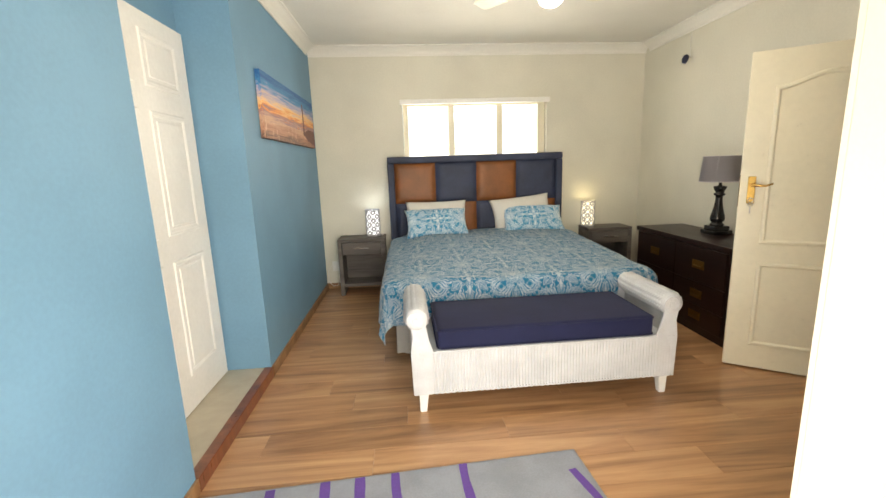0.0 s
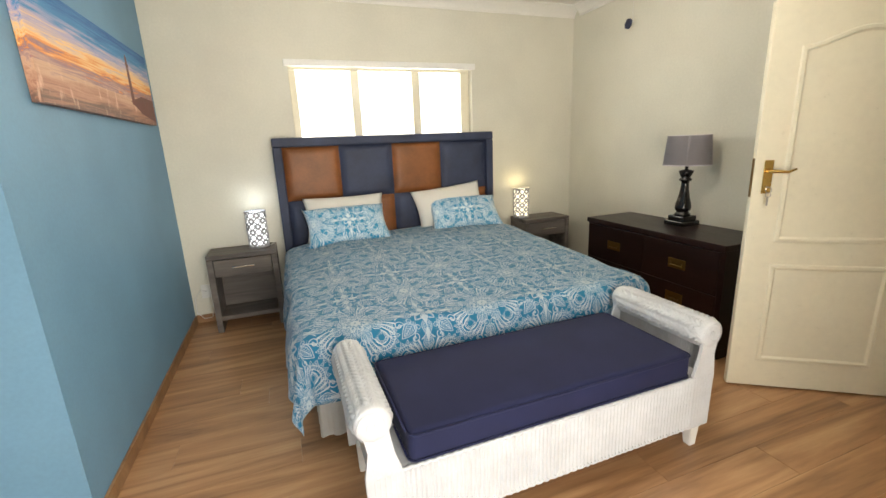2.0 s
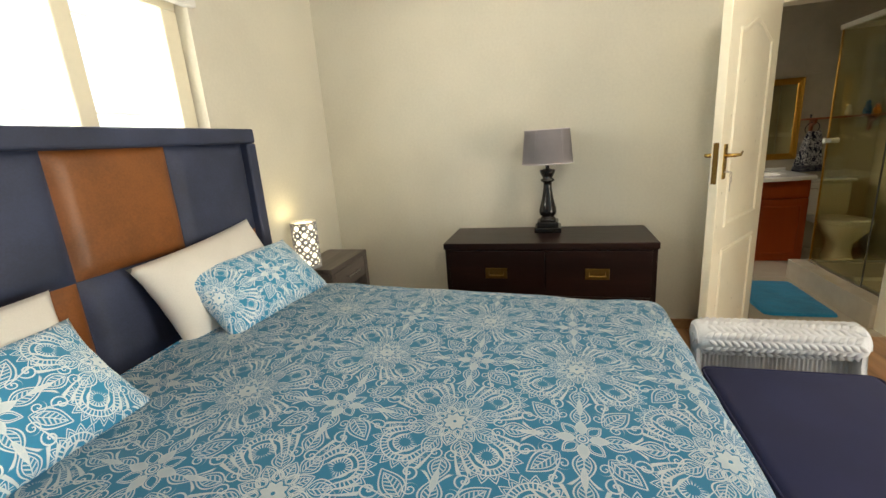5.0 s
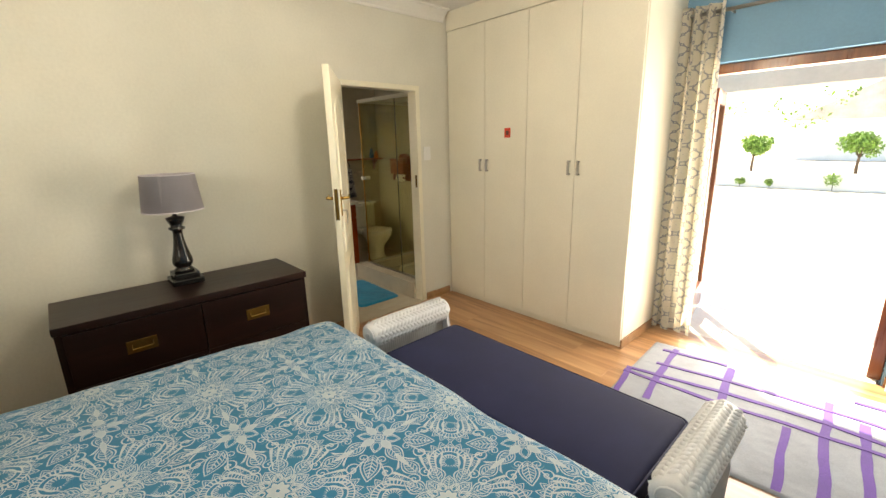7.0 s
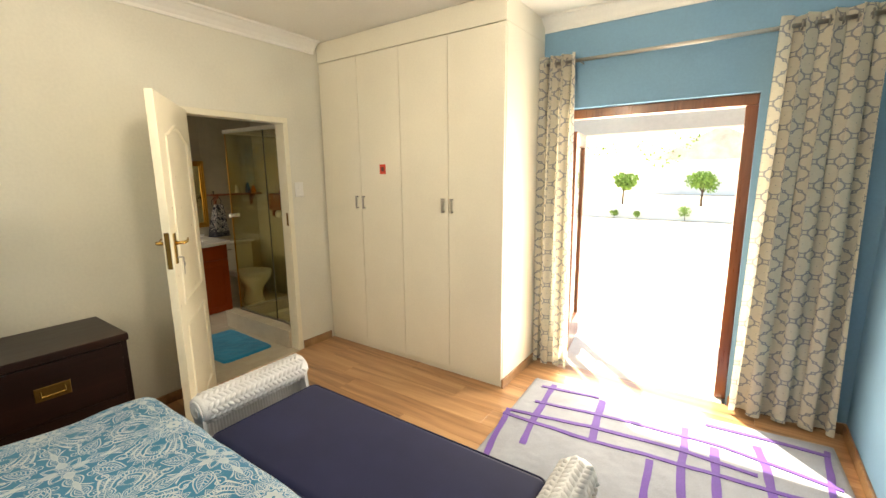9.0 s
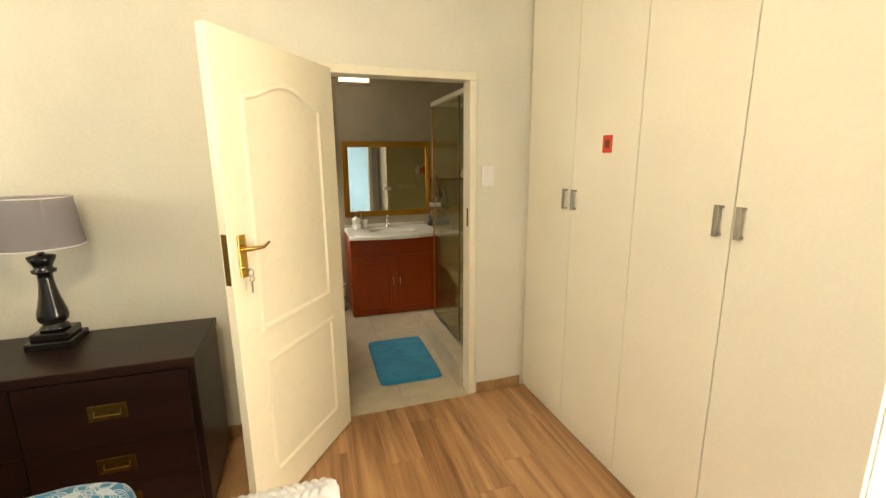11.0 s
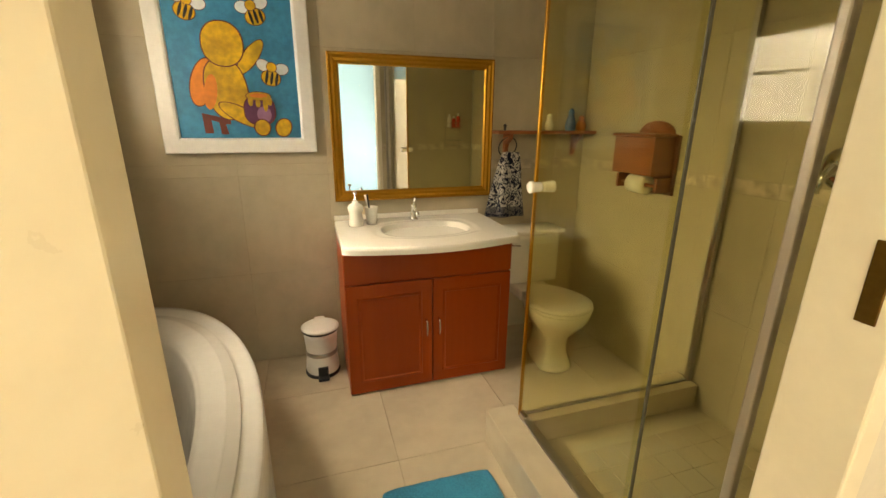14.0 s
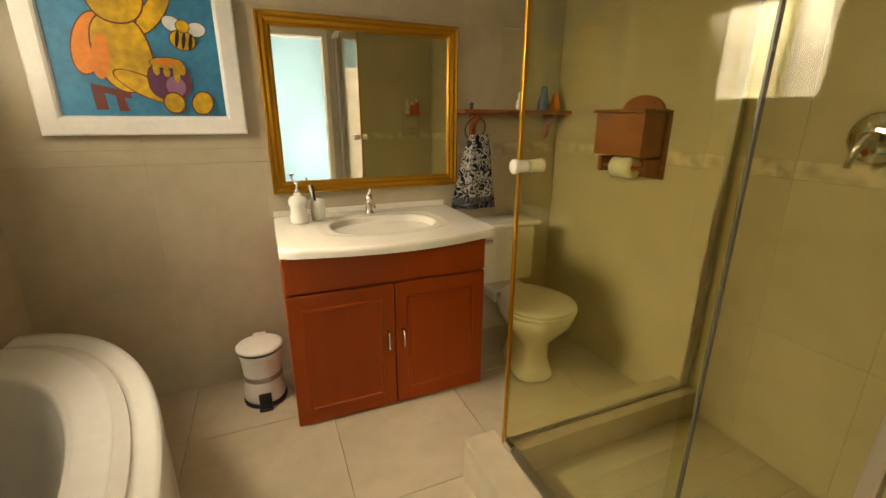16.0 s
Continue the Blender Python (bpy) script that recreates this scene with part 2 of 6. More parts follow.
def trellis():
    """Cream curtain cloth with a slate trellis of curved lines."""
    m, n, l, b = mat_new("cream_trellis_curtain")
    k = Net(m)
    uv = k.coord("UV")
    x, y, _ = k.xyz(uv)

    def foil(off):
        """Outline of four-lobed shapes on a square lattice."""
        a = k.m("ABSOLUTE", k.sub(k.m("FRACT", k.add(k.mul(x, 1 / 0.135), off)), 0.5))
        c = k.m("ABSOLUTE", k.sub(k.m("FRACT", k.add(k.mul(y, 1 / 0.135), off)), 0.5))
        d1 = k.m("SQRT", k.add(k.m("POWER", k.sub(a, 0.20), 2.0), k.mul(c, c)))
        d2 = k.m("SQRT", k.add(k.m("POWER", k.sub(c, 0.20), 2.0), k.mul(a, a)))
        return k.m("ABSOLUTE", k.sub(k.mn(d1, d2), 0.212))

    line = k.sub(1.0, k.step(k.mn(foil(0.0), foil(0.5)), 0.016, 0.034))
    cream = k.mix(k.noise(uv, 60, 4), (0.70, 0.65, 0.54), (0.80, 0.75, 0.64))
    l.new(k.mix(k.mul(line, 0.75), cream, (0.21, 0.24, 0.30)), b.inputs["Base Color"])
    b.inputs["Roughness"].default_value = 0.8
    b.inputs["Sheen Weight"].default_value = 0.2
    b.inputs["Subsurface Weight"].default_value = 0.0
    k.bump(b, k.noise(uv, 500, 2), 0.2, 0.002)
    return m


def seascape():
    """Printed canvas: blue evening sky with pink and orange streaks, wet sand below."""
    m, n, l, b = mat_new("sunset_canvas_print")
    k = Net(m)
    x, y, z = k.xyz(k.coord("Generated"))
    streak = k.noise(k.coord("Generated", (1, 1.6, 9)), 2.2, 6, 0.6, 1.0)
    t = k.add(z, k.mul(k.sub(streak, 0.5), 0.55))
    skyc = k.ramp(t, (0.0, (0.16, 0.09, 0.07)), (0.14, (0.42, 0.20, 0.13)), (0.30, (0.60, 0.36, 0.24)), (0.40, (0.30, 0.17, 0.20)),
                  (0.46, (0.75, 0.26, 0.06)), (0.55, (0.85, 0.55, 0.25)), (0.68, (0.42, 0.36, 0.50)), (0.80, (0.05, 0.23, 0.45)), (1.0, (0.01, 0.10, 0.30)))
    glint = k.mul(k.step(k.noise(k.coord("Generated", (1, 14, 2)), 2.0, 3), 0.55, 0.7), k.step(z, 0.42, 0.3))
    l.new(k.mix(k.mul(glint, 0.5), skyc, (0.85, 0.55, 0.40)), b.inputs["Base Color"])
    b.inputs["Roughness"].default_value = 0.6
    k.bump(b, k.noise(k.coord(), 500, 2), 0.15, 0.002)
    return m


def floral_black():
    m, n, l, b = mat_new("black_white_floral_towel")
    k = Net(m)
    v = k.coord("Object")
    t = k.noise(v, 26, 3, 0.6, 1.8)
    x, y, z = k.xyz(v)
    hem = k.step(z, -0.13, -0.12)
    ink = k.mul(k.sub(k.step(t, 0.47, 0.49), k.step(t, 0.6, 0.62)), k.add(0.25, k.mul(hem, 0.75)))
    l.new(k.mix(ink, (0.012, 0.014, 0.035), (0.72, 0.70, 0.66)), b.inputs["Base Color"])
    b.inputs["Roughness"].default_value = 0.95
    k.bump(b, k.noise(v, 300, 2), 0.4, 0.004)
    return m


M_BLUE = painted("blue_wall_paint", (0.150, 0.302, 0.440), 0.6, 0.05, 60, 0.10)
M_PALE = painted("pale_grey_wall_paint", (0.68, 0.655, 0.565), 0.6, 0.04, 60, 0.10)
M_CEIL = painted("ceiling_paint", (0.80, 0.78, 0.73), 0.7, 0.03, 50, 0.06)
M_CREAM = painted("cream_gloss_paint", (0.78, 0.73, 0.58), 0.30, 0.03, 30, 0.04)
M_WARD = painted("cream_cupboard_board", (0.74, 0.70, 0.59), 0.42, 0.03, 90, 0.06)
M_WHITE = painted("white_paint", (0.80, 0.79, 0.76), 0.35, 0.04, 40, 0.05)
M_PLANK = woody("oak_laminate", (0.20, 0.094, 0.041), (0.42, 0.222, 0.104), (0.59, 0.355, 0.185), "x", 0.34, 0.42, 3.4, 0.3)
M_PLANK.node_tree.nodes["Principled BSDF"].inputs["Coat Roughness"].default_value = 0.28
M_SKIRT = woody("oak_skirting", (0.17, 0.08, 0.035), (0.29, 0.155, 0.07), (0.40, 0.24, 0.12), "x", 0.4, 1.0, 0.5)
M_MERANTI = woody("varnished_red_timber", (0.10, 0.022, 0.007), (0.20, 0.055, 0.018), (0.30, 0.10, 0.035), "z", 0.3, 1.0, 0.5, 0.3)
M_CHERRY = woody("cherry_laminate", (0.285, 0.040, 0.006), (0.315, 0.048, 0.008), (0.345, 0.058, 0.010), "z", 0.36, 0.5, 0.2, 0.0)
M_CHERRY.node_tree.nodes["Principled BSDF"].inputs["Specular IOR Level"].default_value = 0.25
M_CHERRY.node_tree.nodes["Bump"].inputs["Strength"].default_value = 0.02
M_PINE = woody("red_stained_pine", (0.13, 0.03, 0.010), (0.24, 0.065, 0.02), (0.33, 0.11, 0.035), "x", 0.4, 1.0, 0.6)
M_GREYOAK = woody("grey_oak_board", (0.055, 0.045, 0.04), (0.115, 0.097, 0.087), (0.18, 0.155, 0.14), "x", 0.5, 1.2, 0.6)
M_DARK = woody("espresso_wood", (0.007, 0.0022, 0.0015), (0.012, 0.004, 0.0028), (0.020, 0.007, 0.0045), "y", 0.34, 1.0, 0.5, 0.0)
M_DARK.node_tree.nodes["Principled BSDF"].inputs["Specular IOR Level"].default_value = 0.28
M_BLACKGLOSS = painted("black_lacquer", (0.008, 0.007, 0.007), 0.18, 0.2, 20, 0.03)
M_GREYSHADE = cloth("grey_lampshade_linen", (0.60, 0.56, 0.59), 0.06, 0.9, 300, 0.1)
M_DAMASK = damask()
M_LINEN = cloth("white_bed_linen", (0.72, 0.70, 0.66), 0.05, 0.85, 200, 0.2, 0.2)
M_NAVYCUSH = cloth("navy_bench_cloth", (0.011, 0.014, 0.052), 0.15, 0.85, 400, 0.03, 0.2)
M_NAVYCUSH.node_tree.nodes["Principled BSDF"].inputs["Specular IOR Level"].default_value = 0.35
M_NAVYLEATHER = painted("navy_suede_panel", (0.032, 0.043, 0.088), 0.62, 0.16, 120, 0.12, 0.0, 4)
M_TANLEATHER = painted("tan_leather_panel", (0.22, 0.075, 0.020), 0.48, 0.16, 120, 0.12, 0.0, 4)
M_WICKER = painted("white_painted_wicker", (0.57, 0.58, 0.60), 0.5, 0.05, 120, 0.25, 0.0, 9)
M_CURTAIN = trellis()
M_RUG = cloth("pale_grey_rug_pile", (0.235, 0.25, 0.285), 0.16, 0.95, 160, 0.3, 0.8)
M_PURPLE = cloth("purple_rug_pile", (0.085, 0.022, 0.24), 0.2, 0.95, 160, 0.3, 0.8)
M_TEALMAT = cloth("turquoise_bath_mat_pile", (0.002, 0.175, 0.31), 0.25, 0.95, 120, 0.12, 1.0)
M_CANVAS = seascape()
M_BRASS = painted("polished_brass", (0.65, 0.42, 0.13), 0.22, 0.08, 60, 0.02, 1.0)
M_OLDBRASS = painted("antique_brass", (0.20, 0.115, 0.03), 0.42, 0.15, 60, 0.04, 1.0)
M_CHROME = painted("chrome", (0.75, 0.75, 0.75), 0.10, 0.03, 40, 0.0, 1.0)
M_STEEL = painted("brushed_steel", (0.42, 0.40, 0.37), 0.32, 0.06, 90, 0.03, 1.0)
M_PALEMETAL = painted("pale_anodised_metal", (0.55, 0.50, 0.42), 0.45, 0.04, 90, 0.02, 0.6)
M_TILE = painted("beige_glazed_tile", (0.49, 0.43, 0.318), 0.17, 0.05, 12, 0.015, 0.0, 2.2)
M_TILE.node_tree.nodes["Principled BSDF"].inputs["Specular IOR Level"].default_value = 0.12
M_BAND = painted("carved_border_tile", (0.52, 0.44, 0.33), 0.35, 0.15, 26, 0.5, 0.0, 14)
M_GROUT = painted("beige_grout", (0.48, 0.42, 0.312), 0.7, 0.1, 120, 0.2)
M_FTILE = painted("beige_floor_tile", (0.49, 0.425, 0.322), 0.20, 0.05, 14, 0.02, 0.0, 3)
M_CERAMIC = painted("white_ceramic", (0.78, 0.76, 0.70), 0.12, 0.02, 20, 0.0)
M_ACRYL = painted("white_bath_acrylic", (0.77, 0.77, 0.75), 0.18, 0.03, 20, 0.0)
M_GILT = painted("gilt_frame", (0.48, 0.235, 0.035), 0.34, 0.04, 30, 0.02, 0.9, 2)
M_MIRROR = painted("mirror_silver", (0.86, 0.87, 0.86), 0.02, 0.0, 10, 0.0, 1.0)
M_SHGLASS = glass("shower_glass", (0.98, 0.975, 0.85), 0.020)
M_PANE = glass("window_glass")
M_BLACK = painted("black_plastic", (0.015, 0.015, 0.016), 0.4, 0.1, 60, 0.03)
M_PLASTIC = painted("white_plastic", (0.75, 0.74, 0.71), 0.35, 0.03, 40, 0.02)
M_PAPER = cloth("tissue_paper", (0.80, 0.77, 0.70), 0.03, 0.95, 200, 0.0)
M_TOWEL = floral_black()
M_RED = painted("red_sticker", (0.62, 0.05, 0.02), 0.5, 0.05)
M_PICTEAL = painted("teal_painted_canvas", (0.012, 0.21, 0.38), 0.5, 0.14, 40, 0.1, 0.0, 5)
M_PICYEL = painted("yellow_paint_patch", (0.66, 0.38, 0.025), 0.5, 0.2, 40, 0.1, 0.0, 5)
M_PICORG = painted("orange_paint_patch", (0.75, 0.22, 0.03), 0.5, 0.1, 40, 0.1, 0.0, 5)
M_PICPLUM = painted("plum_paint_patch", (0.12, 0.03, 0.10), 0.5, 0.1, 40, 0.1, 0.0, 5)
M_PICBRN = painted("brown_paint_patch", (0.14, 0.03, 0.02), 0.5, 0.1, 40, 0.1, 0.0, 5)
M_PICPALE = painted("pale_paint_patch", (0.62, 0.66, 0.68), 0.5, 0.1, 40, 0.1, 0.0, 5)
M_PICLILAC = painted("lilac_paint_patch", (0.30, 0.14, 0.28), 0.5, 0.1, 40, 0.1, 0.0, 5)
M_PICBLK = painted("black_paint_stripe", (0.015, 0.012, 0.012), 0.5, 0.1)
M_LAMPMETAL = painted("white_lamp_metal", (0.27, 0.27, 0.285), 0.4, 0.03, 60, 0.02)
M_GLOWCOOL = glow("cool_bulb_diffuser", (0.92, 0.95, 1.0), 0.55)
M_GLOWWARM = glow("warm_bulb_diffuser", (1.0, 0.93, 0.75), 0.55)
M_GLOBE = glow("frosted_ceiling_globe", (1.0, 0.97, 0.9), 1.2)
M_PAVING = painted("pale_patio_paving", (0.68, 0.64, 0.57), 0.8, 0.06, 20, 0.2, 0.0, 0.6)
M_GRASS = painted("lawn_grass", (0.12, 0.18, 0.05), 0.95, 0.2, 30, 0.5, 0.0, 0.5)
M_EARTH = painted("dry_ground", (0.55, 0.50, 0.40), 0.95, 0.10, 5, 0.3, 0.0, 0.2)
M_PLASTER = painted("cream_verandah_plaster", (0.46, 0.39, 0.32), 0.85, 0.05, 30, 0.15)
M_EDGE = painted("dark_glass_edge", (0.10, 0.10, 0.075), 0.25, 0.05)
M_GARDENWALL = painted("white_garden_wall", (0.80, 0.78, 0.74), 0.8, 0.04, 20, 0.2)
M_LEAF = painted("bright_green_leaves", (0.20, 0.34, 0.06), 0.6, 0.3, 20, 0.1, 0.0, 6)
M_BARK = painted("brown_bark", (0.12, 0.08, 0.05), 0.9, 0.2, 30, 0.5)
M_ROOF = painted("red_roof_tiles", (0.62, 0.50, 0.44), 0.8, 0.15, 20, 0.3)
M_ROCK = painted("grey_rock", (0.22, 0.20, 0.18), 0.9, 0.2, 10, 0.5)


# ---- building blocks ----
def mesh_of(bm, name, material, smooth=False):
    me = bpy.data.meshes.new(name)
    bm.normal_update()
    bm.to_mesh(me)
    bm.free()
    for mt in material if isinstance(material, (list, tuple)) else [material]:
        me.materials.append(mt)
    if smooth:
        for p in me.polygons:
            p.use_smooth = True
    return me


def thing(name, at, label, category, group="", kind="", rz=0.0):
    """An empty at a thing's base, to hold its parts."""
    ob = new(name)
    ob.empty_display_size = 0.1
    ob.matrix_world = pose(*at, 0, 0, rz)
    return tagged(ob, label, category, group, kind)


def part(name, bm, material, parent, label="", smooth=False, at=None):
    ob = new(name, mesh_of(bm, name, material, smooth))
    ob.parent = parent
    if at is not None:
        ob.matrix_basis = at
    if label:
        ob["label"] = label
    return ob


def solo(name, bm, material, label, category, at=None, smooth=False, group="", kind=""):
    ob = new(name, mesh_of(bm, name, material, smooth))
    if at is not None:
        ob.matrix_basis = at
    return tagged(ob, label, category, group, kind)


def box(x0, y0, z0, x1, y1, z1, bevel=0.0, seg=2, bm=None):
    """A box between two corners, with rounded edges."""
    own = bmesh.new()
    bmesh.ops.create_cube(own, size=1.0)
    bmesh.ops.transform(own, verts=own.verts, matrix=Matrix.Translation(((x0 + x1) / 2, (y0 + y1) / 2, (z0 + z1) / 2)) @ Matrix.Diagonal((abs(x1 - x0), abs(y1 - y0), abs(z1 - z0), 1)))
    if bevel:
        bmesh.ops.bevel(own, geom=own.edges[:], offset=bevel, segments=seg, affect="EDGES", profile=0.5)
    return merge(bm, own)


def merge(bm, own):
    if bm is None:
        return own
    me = bpy.data.meshes.new("tmp")
    own.to_mesh(me)
    own.free()
    bm.from_mesh(me)
    bpy.data.meshes.remove(me)
    return bm


def lathe(profile, steps=32, m=None, bm=None, closed=True):
    """A turned body from (radius, height) pairs, about z."""
    own = bmesh.new()
    rings = []
    for r, z in profile:
        if r < 1e-5:
            rings.append([own.verts.new((0, 0, z))])
        else:
            rings.append([own.verts.new((r * math.cos(2 * math.pi * i / steps), r * math.sin(2 * math.pi * i / steps), z)) for i in range(steps)])
    for a, b in zip(rings, rings[1:]):
        for i in range(steps):
            j = (i + 1) % steps
            q = [a[i % len(a)], a[j % len(a)], b[j % len(b)], b[i % len(b)]]
            q = list(dict.fromkeys(q))
            if len(q) > 2:
                own.faces.new(q)
    if closed:
        for ring, flip in ((rings[0], True), (rings[-1], False)):
            if len(ring) > 2:
                own.faces.new(ring[::-1] if flip else ring)
    if m is not None:
        bmesh.ops.transform(own, verts=own.verts, matrix=m)
    return merge(bm, own)


def tube(points, radius, steps=10, bm=None, close_ends=True, radii=None):
    """A round rod through points."""
    own = bmesh.new()
    pts = [Vector(p) for p in points]
    rings = []
    side = None
    for i, p in enumerate(pts):
        d = (pts[min(i + 1, len(pts) - 1)] - pts[max(i - 1, 0)]).normalized()
        if side is None:
            side = d.orthogonal().normalized()
        side = (side - d * side.dot(d)).normalized()
        up = d.cross(side)
        rr = radii[i] if radii else radius
        rings.append([own.verts.new(p + (side * math.cos(2 * math.pi * k / steps) + up * math.sin(2 * math.pi * k / steps)) * rr) for k in range(steps)])
    for a, b in zip(rings, rings[1:]):
        for i in range(steps):
            j = (i + 1) % steps
            own.faces.new((a[i], a[j], b[j], b[i]))
    if close_ends:
        own.faces.new(rings[0][::-1])
        own.faces.new(rings[-1])
    return merge(bm, own)


def rod(a, b, r, steps=12, bm=None):
    return tube([a, b], r, steps, bm)


def sheet(fn, nu, nv, thick=0.0, uvfn=None):
    """A surface fn(i/nu, j/nv), with thickness and its own cloth coordinates."""
    bm = bmesh.new()
    uvl = bm.loops.layers.uv.new("UVMap")
    g = [[bm.verts.new(fn(i / nu, j / nv)) for j in range(nv + 1)] for i in range(nu + 1)]
    for i in range(nu):
        for j in range(nv):
            f = bm.faces.new((g[i][j], g[i + 1][j], g[i + 1][j + 1], g[i][j + 1]))
            if uvfn:
                for lp, (a, b) in zip(f.loops, ((i, j), (i + 1, j), (i + 1, j + 1), (i, j + 1))):
                    lp[uvl].uv = uvfn(a / nu, b / nv)
    if thick:
        bmesh.ops.solidify(bm, geom=bm.faces[:], thickness=thick)
    return bm


def prism(outline, z0, z1, bevel=0.0, bm=None, m=None):
    """A flat outline of (x, y) pairs raised from z0 to z1."""
    own = bmesh.new()
    lo = [own.verts.new((x, y, z0)) for x, y in outline]
    hi = [own.verts.new((x, y, z1)) for x, y in outline]
    own.faces.new(lo[::-1])
    own.faces.new(hi)
    k = len(lo)
    for i in range(k):
        own.faces.new((lo[i], lo[(i + 1) % k], hi[(i + 1) % k], hi[i]))
    if bevel:
        tops = [e for e in own.edges if all(abs(v.co.z - z1) < 1e-6 for v in e.verts)]
        bmesh.ops.bevel(own, geom=tops, offset=bevel, segments=2, affect="EDGES", profile=0.5)
    if m is not None:
        bmesh.ops.transform(own, verts=own.verts, matrix=m)
    return merge(bm, own)


def oval(cx, cy, a, b, n=40, power=2.0, start=0.0):
    pts = []
    for i in range(n):
        t = start + 2 * math.pi * i / n
        c, s = math.cos(t), math.sin(t)
        pts.append((cx + a * math.copysign(abs(c) ** (2 / power), c), cy + b * math.copysign(abs(s) ** (2 / power), s)))
    return pts


def sweep_frame(x0, z0, x1, z1, profile, y=0.0):
    """A mitred frame round a rectangle in x, z; profile of (inward, forward) pairs, forward along -y."""
    bm = bmesh.new()
    loops = []
    for a, f in profile:
        loops.append([bm.verts.new(c) for c in ((x0 + a, y - f, z0 + a), (x1 - a, y - f, z0 + a), (x1 - a, y - f, z1 - a), (x0 + a, y - f, z1 - a))])
    n = len(loops)
    for k in range(n):
        a, b = loops[k], loops[(k + 1) % n]
        for i in range(4):
            j = (i + 1) % 4
            bm.faces.new((a[i], a[j], b[j], b[i]))
    bmesh.ops.recalc_face_normals(bm, faces=bm.faces)
    return bm

# ---- structure ----
XW, XE, YS, YN, ZC = -1.08, 2.80, 0.12, 4.935, 2.74      # bedroom faces and ceiling
XB, XBE, YBN, ZB = 2.885, 5.02, 2.80, 2.62                # bathroom faces and ceiling
DX0, DX1, DZ = -0.395, 0.76, 2.00                        # patio door opening
WX0, WX1, WZ0, WZ1 = -0.072, 1.618, 1.32, 2.168           # bedroom window
BY0, BY1, BZ = 1.185, 2.03, 2.025                         # bathroom door opening
RY0, RY1, RX = 1.63, 2.73, -1.40                         # recess in the west wall
VX0, VX1, VZ0, VZ1 = 4.06, 4.66, 1.385, 1.96              # bathroom window


def wall(name, boxes, material, label):
    bm = None
    for b in boxes:
        bm = box(*b, bm=bm)
    return solo(name, bm, material, label, "wall", kind="structure")


wall("wall_north", [(XW - 0.5, YN, -0.1, WX0, YN + 0.22, ZC), (WX1, YN, -0.1, XE, YN + 0.22, ZC),
                    (WX0, YN, -0.1, WX1, YN + 0.22, WZ0), (WX0, YN, WZ1, WX1, YN + 0.22, ZC)], M_PALE, "pale grey painted plaster wall with a high window")
wall("wall_east", [(XE, YS, -0.1, XB, BY0 - 0.045, ZC), (XE, BY1 + 0.045, -0.1, XB, YN + 0.22, ZC), (XE, BY0 - 0.045, BZ + 0.045, XB, BY1 + 0.045, ZC)],
     M_PALE, "pale grey painted plaster wall with a doorway")
wall("wall_west", [(XW - 0.5, -0.10, -0.1, XW, RY0, ZC), (XW - 0.5, RY1, -0.1, XW, YN, ZC), (XW - 0.5, RY0, -0.1, RX, RY1, ZC)],
     M_BLUE, "blue painted plaster wall with a door recess")
wall("wall_south", [(XW, -0.10, -0.1, DX0 - 0.07, YS, ZC), (DX1 + 0.07, -0.10, -0.1, XB, YS, ZC), (DX0 - 0.07, -0.10, DZ + 0.07, DX1 + 0.07, YS, ZC)],
     M_BLUE, "blue painted plaster wall round the patio door")
solo("ceiling", box(XW - 0.5, -0.1, ZC, XB, YN + 0.22, ZC + 0.12), M_CEIL, "white painted flat plaster ceiling", "ceiling", kind="structure")
wall("wall_bath_east", [(XBE, -0.05, -0.1, XBE + 0.15, YBN + 0.2, ZC)], M_GROUT, "beige tiled bathroom wall")
wall("wall_bath_south", [(XB, -0.05, -0.1, XBE, YS - 0.008, ZC)], M_GROUT, "beige tiled bathroom wall behind the shower")
wall("wall_bath_north", [(XB, YBN, -0.1, VX0, YBN + 0.2, ZC), (VX1, YBN, -0.1, XBE, YBN + 0.2, ZC), (VX0, YBN, -0.1, VX1, YBN + 0.2, VZ0), (VX0, YBN, VZ1, VX1, YBN + 0.2, ZC)],
     M_GROUT, "beige tiled bathroom wall with a window over the bath")
solo("ceiling_bath", box(XB, -0.05, ZB, XBE, YBN + 0.2, ZB + 0.1), M_CEIL, "cream painted bathroom ceiling", "ceiling", kind="structure")
solo("threshold", box(XE - 0.02, BY0, -0.05, XB + 0.01, BY1, 0.004, 0.003), M_FTILE, "beige tiled door threshold", "floor", kind="structure")
solo("recess_floor", box(RX, RY0, -0.05, XW - 0.046, RY1, 0.068, 0.002), M_FTILE, "beige tiled floor in the door recess", "floor", kind="structure")


def cornice(name, a, b, inward, drop=0.10, out=0.10):
    """Plaster cove between two ends, its back on the wall line."""
    a, b, w = Vector(a), Vector(b), Vector(inward)
    prof = [(0, 0), (0, -drop), (0.012, -drop), (0.014, -drop * 0.8), (out * 0.35, -drop * 0.55), (out * 0.75, -drop * 0.22), (out * 0.85, -0.016), (out, -0.014), (out, 0)]
    bm = bmesh.new()
    ra = [bm.verts.new(a + w * p + Vector((0, 0, q))) for p, q in prof]
    rb = [bm.verts.new(b + w * p + Vector((0, 0, q))) for p, q in prof]
    for i in range(len(prof)):
        j = (i + 1) % len(prof)
        bm.faces.new((ra[i], ra[j], rb[j], rb[i]))
    bm.faces.new(ra[::-1])
    bm.faces.new(rb)
    bmesh.ops.recalc_face_normals(bm, faces=bm.faces)
    solo(name, bm, M_CEIL, "white moulded plaster cornice", "cornice", kind="structure")


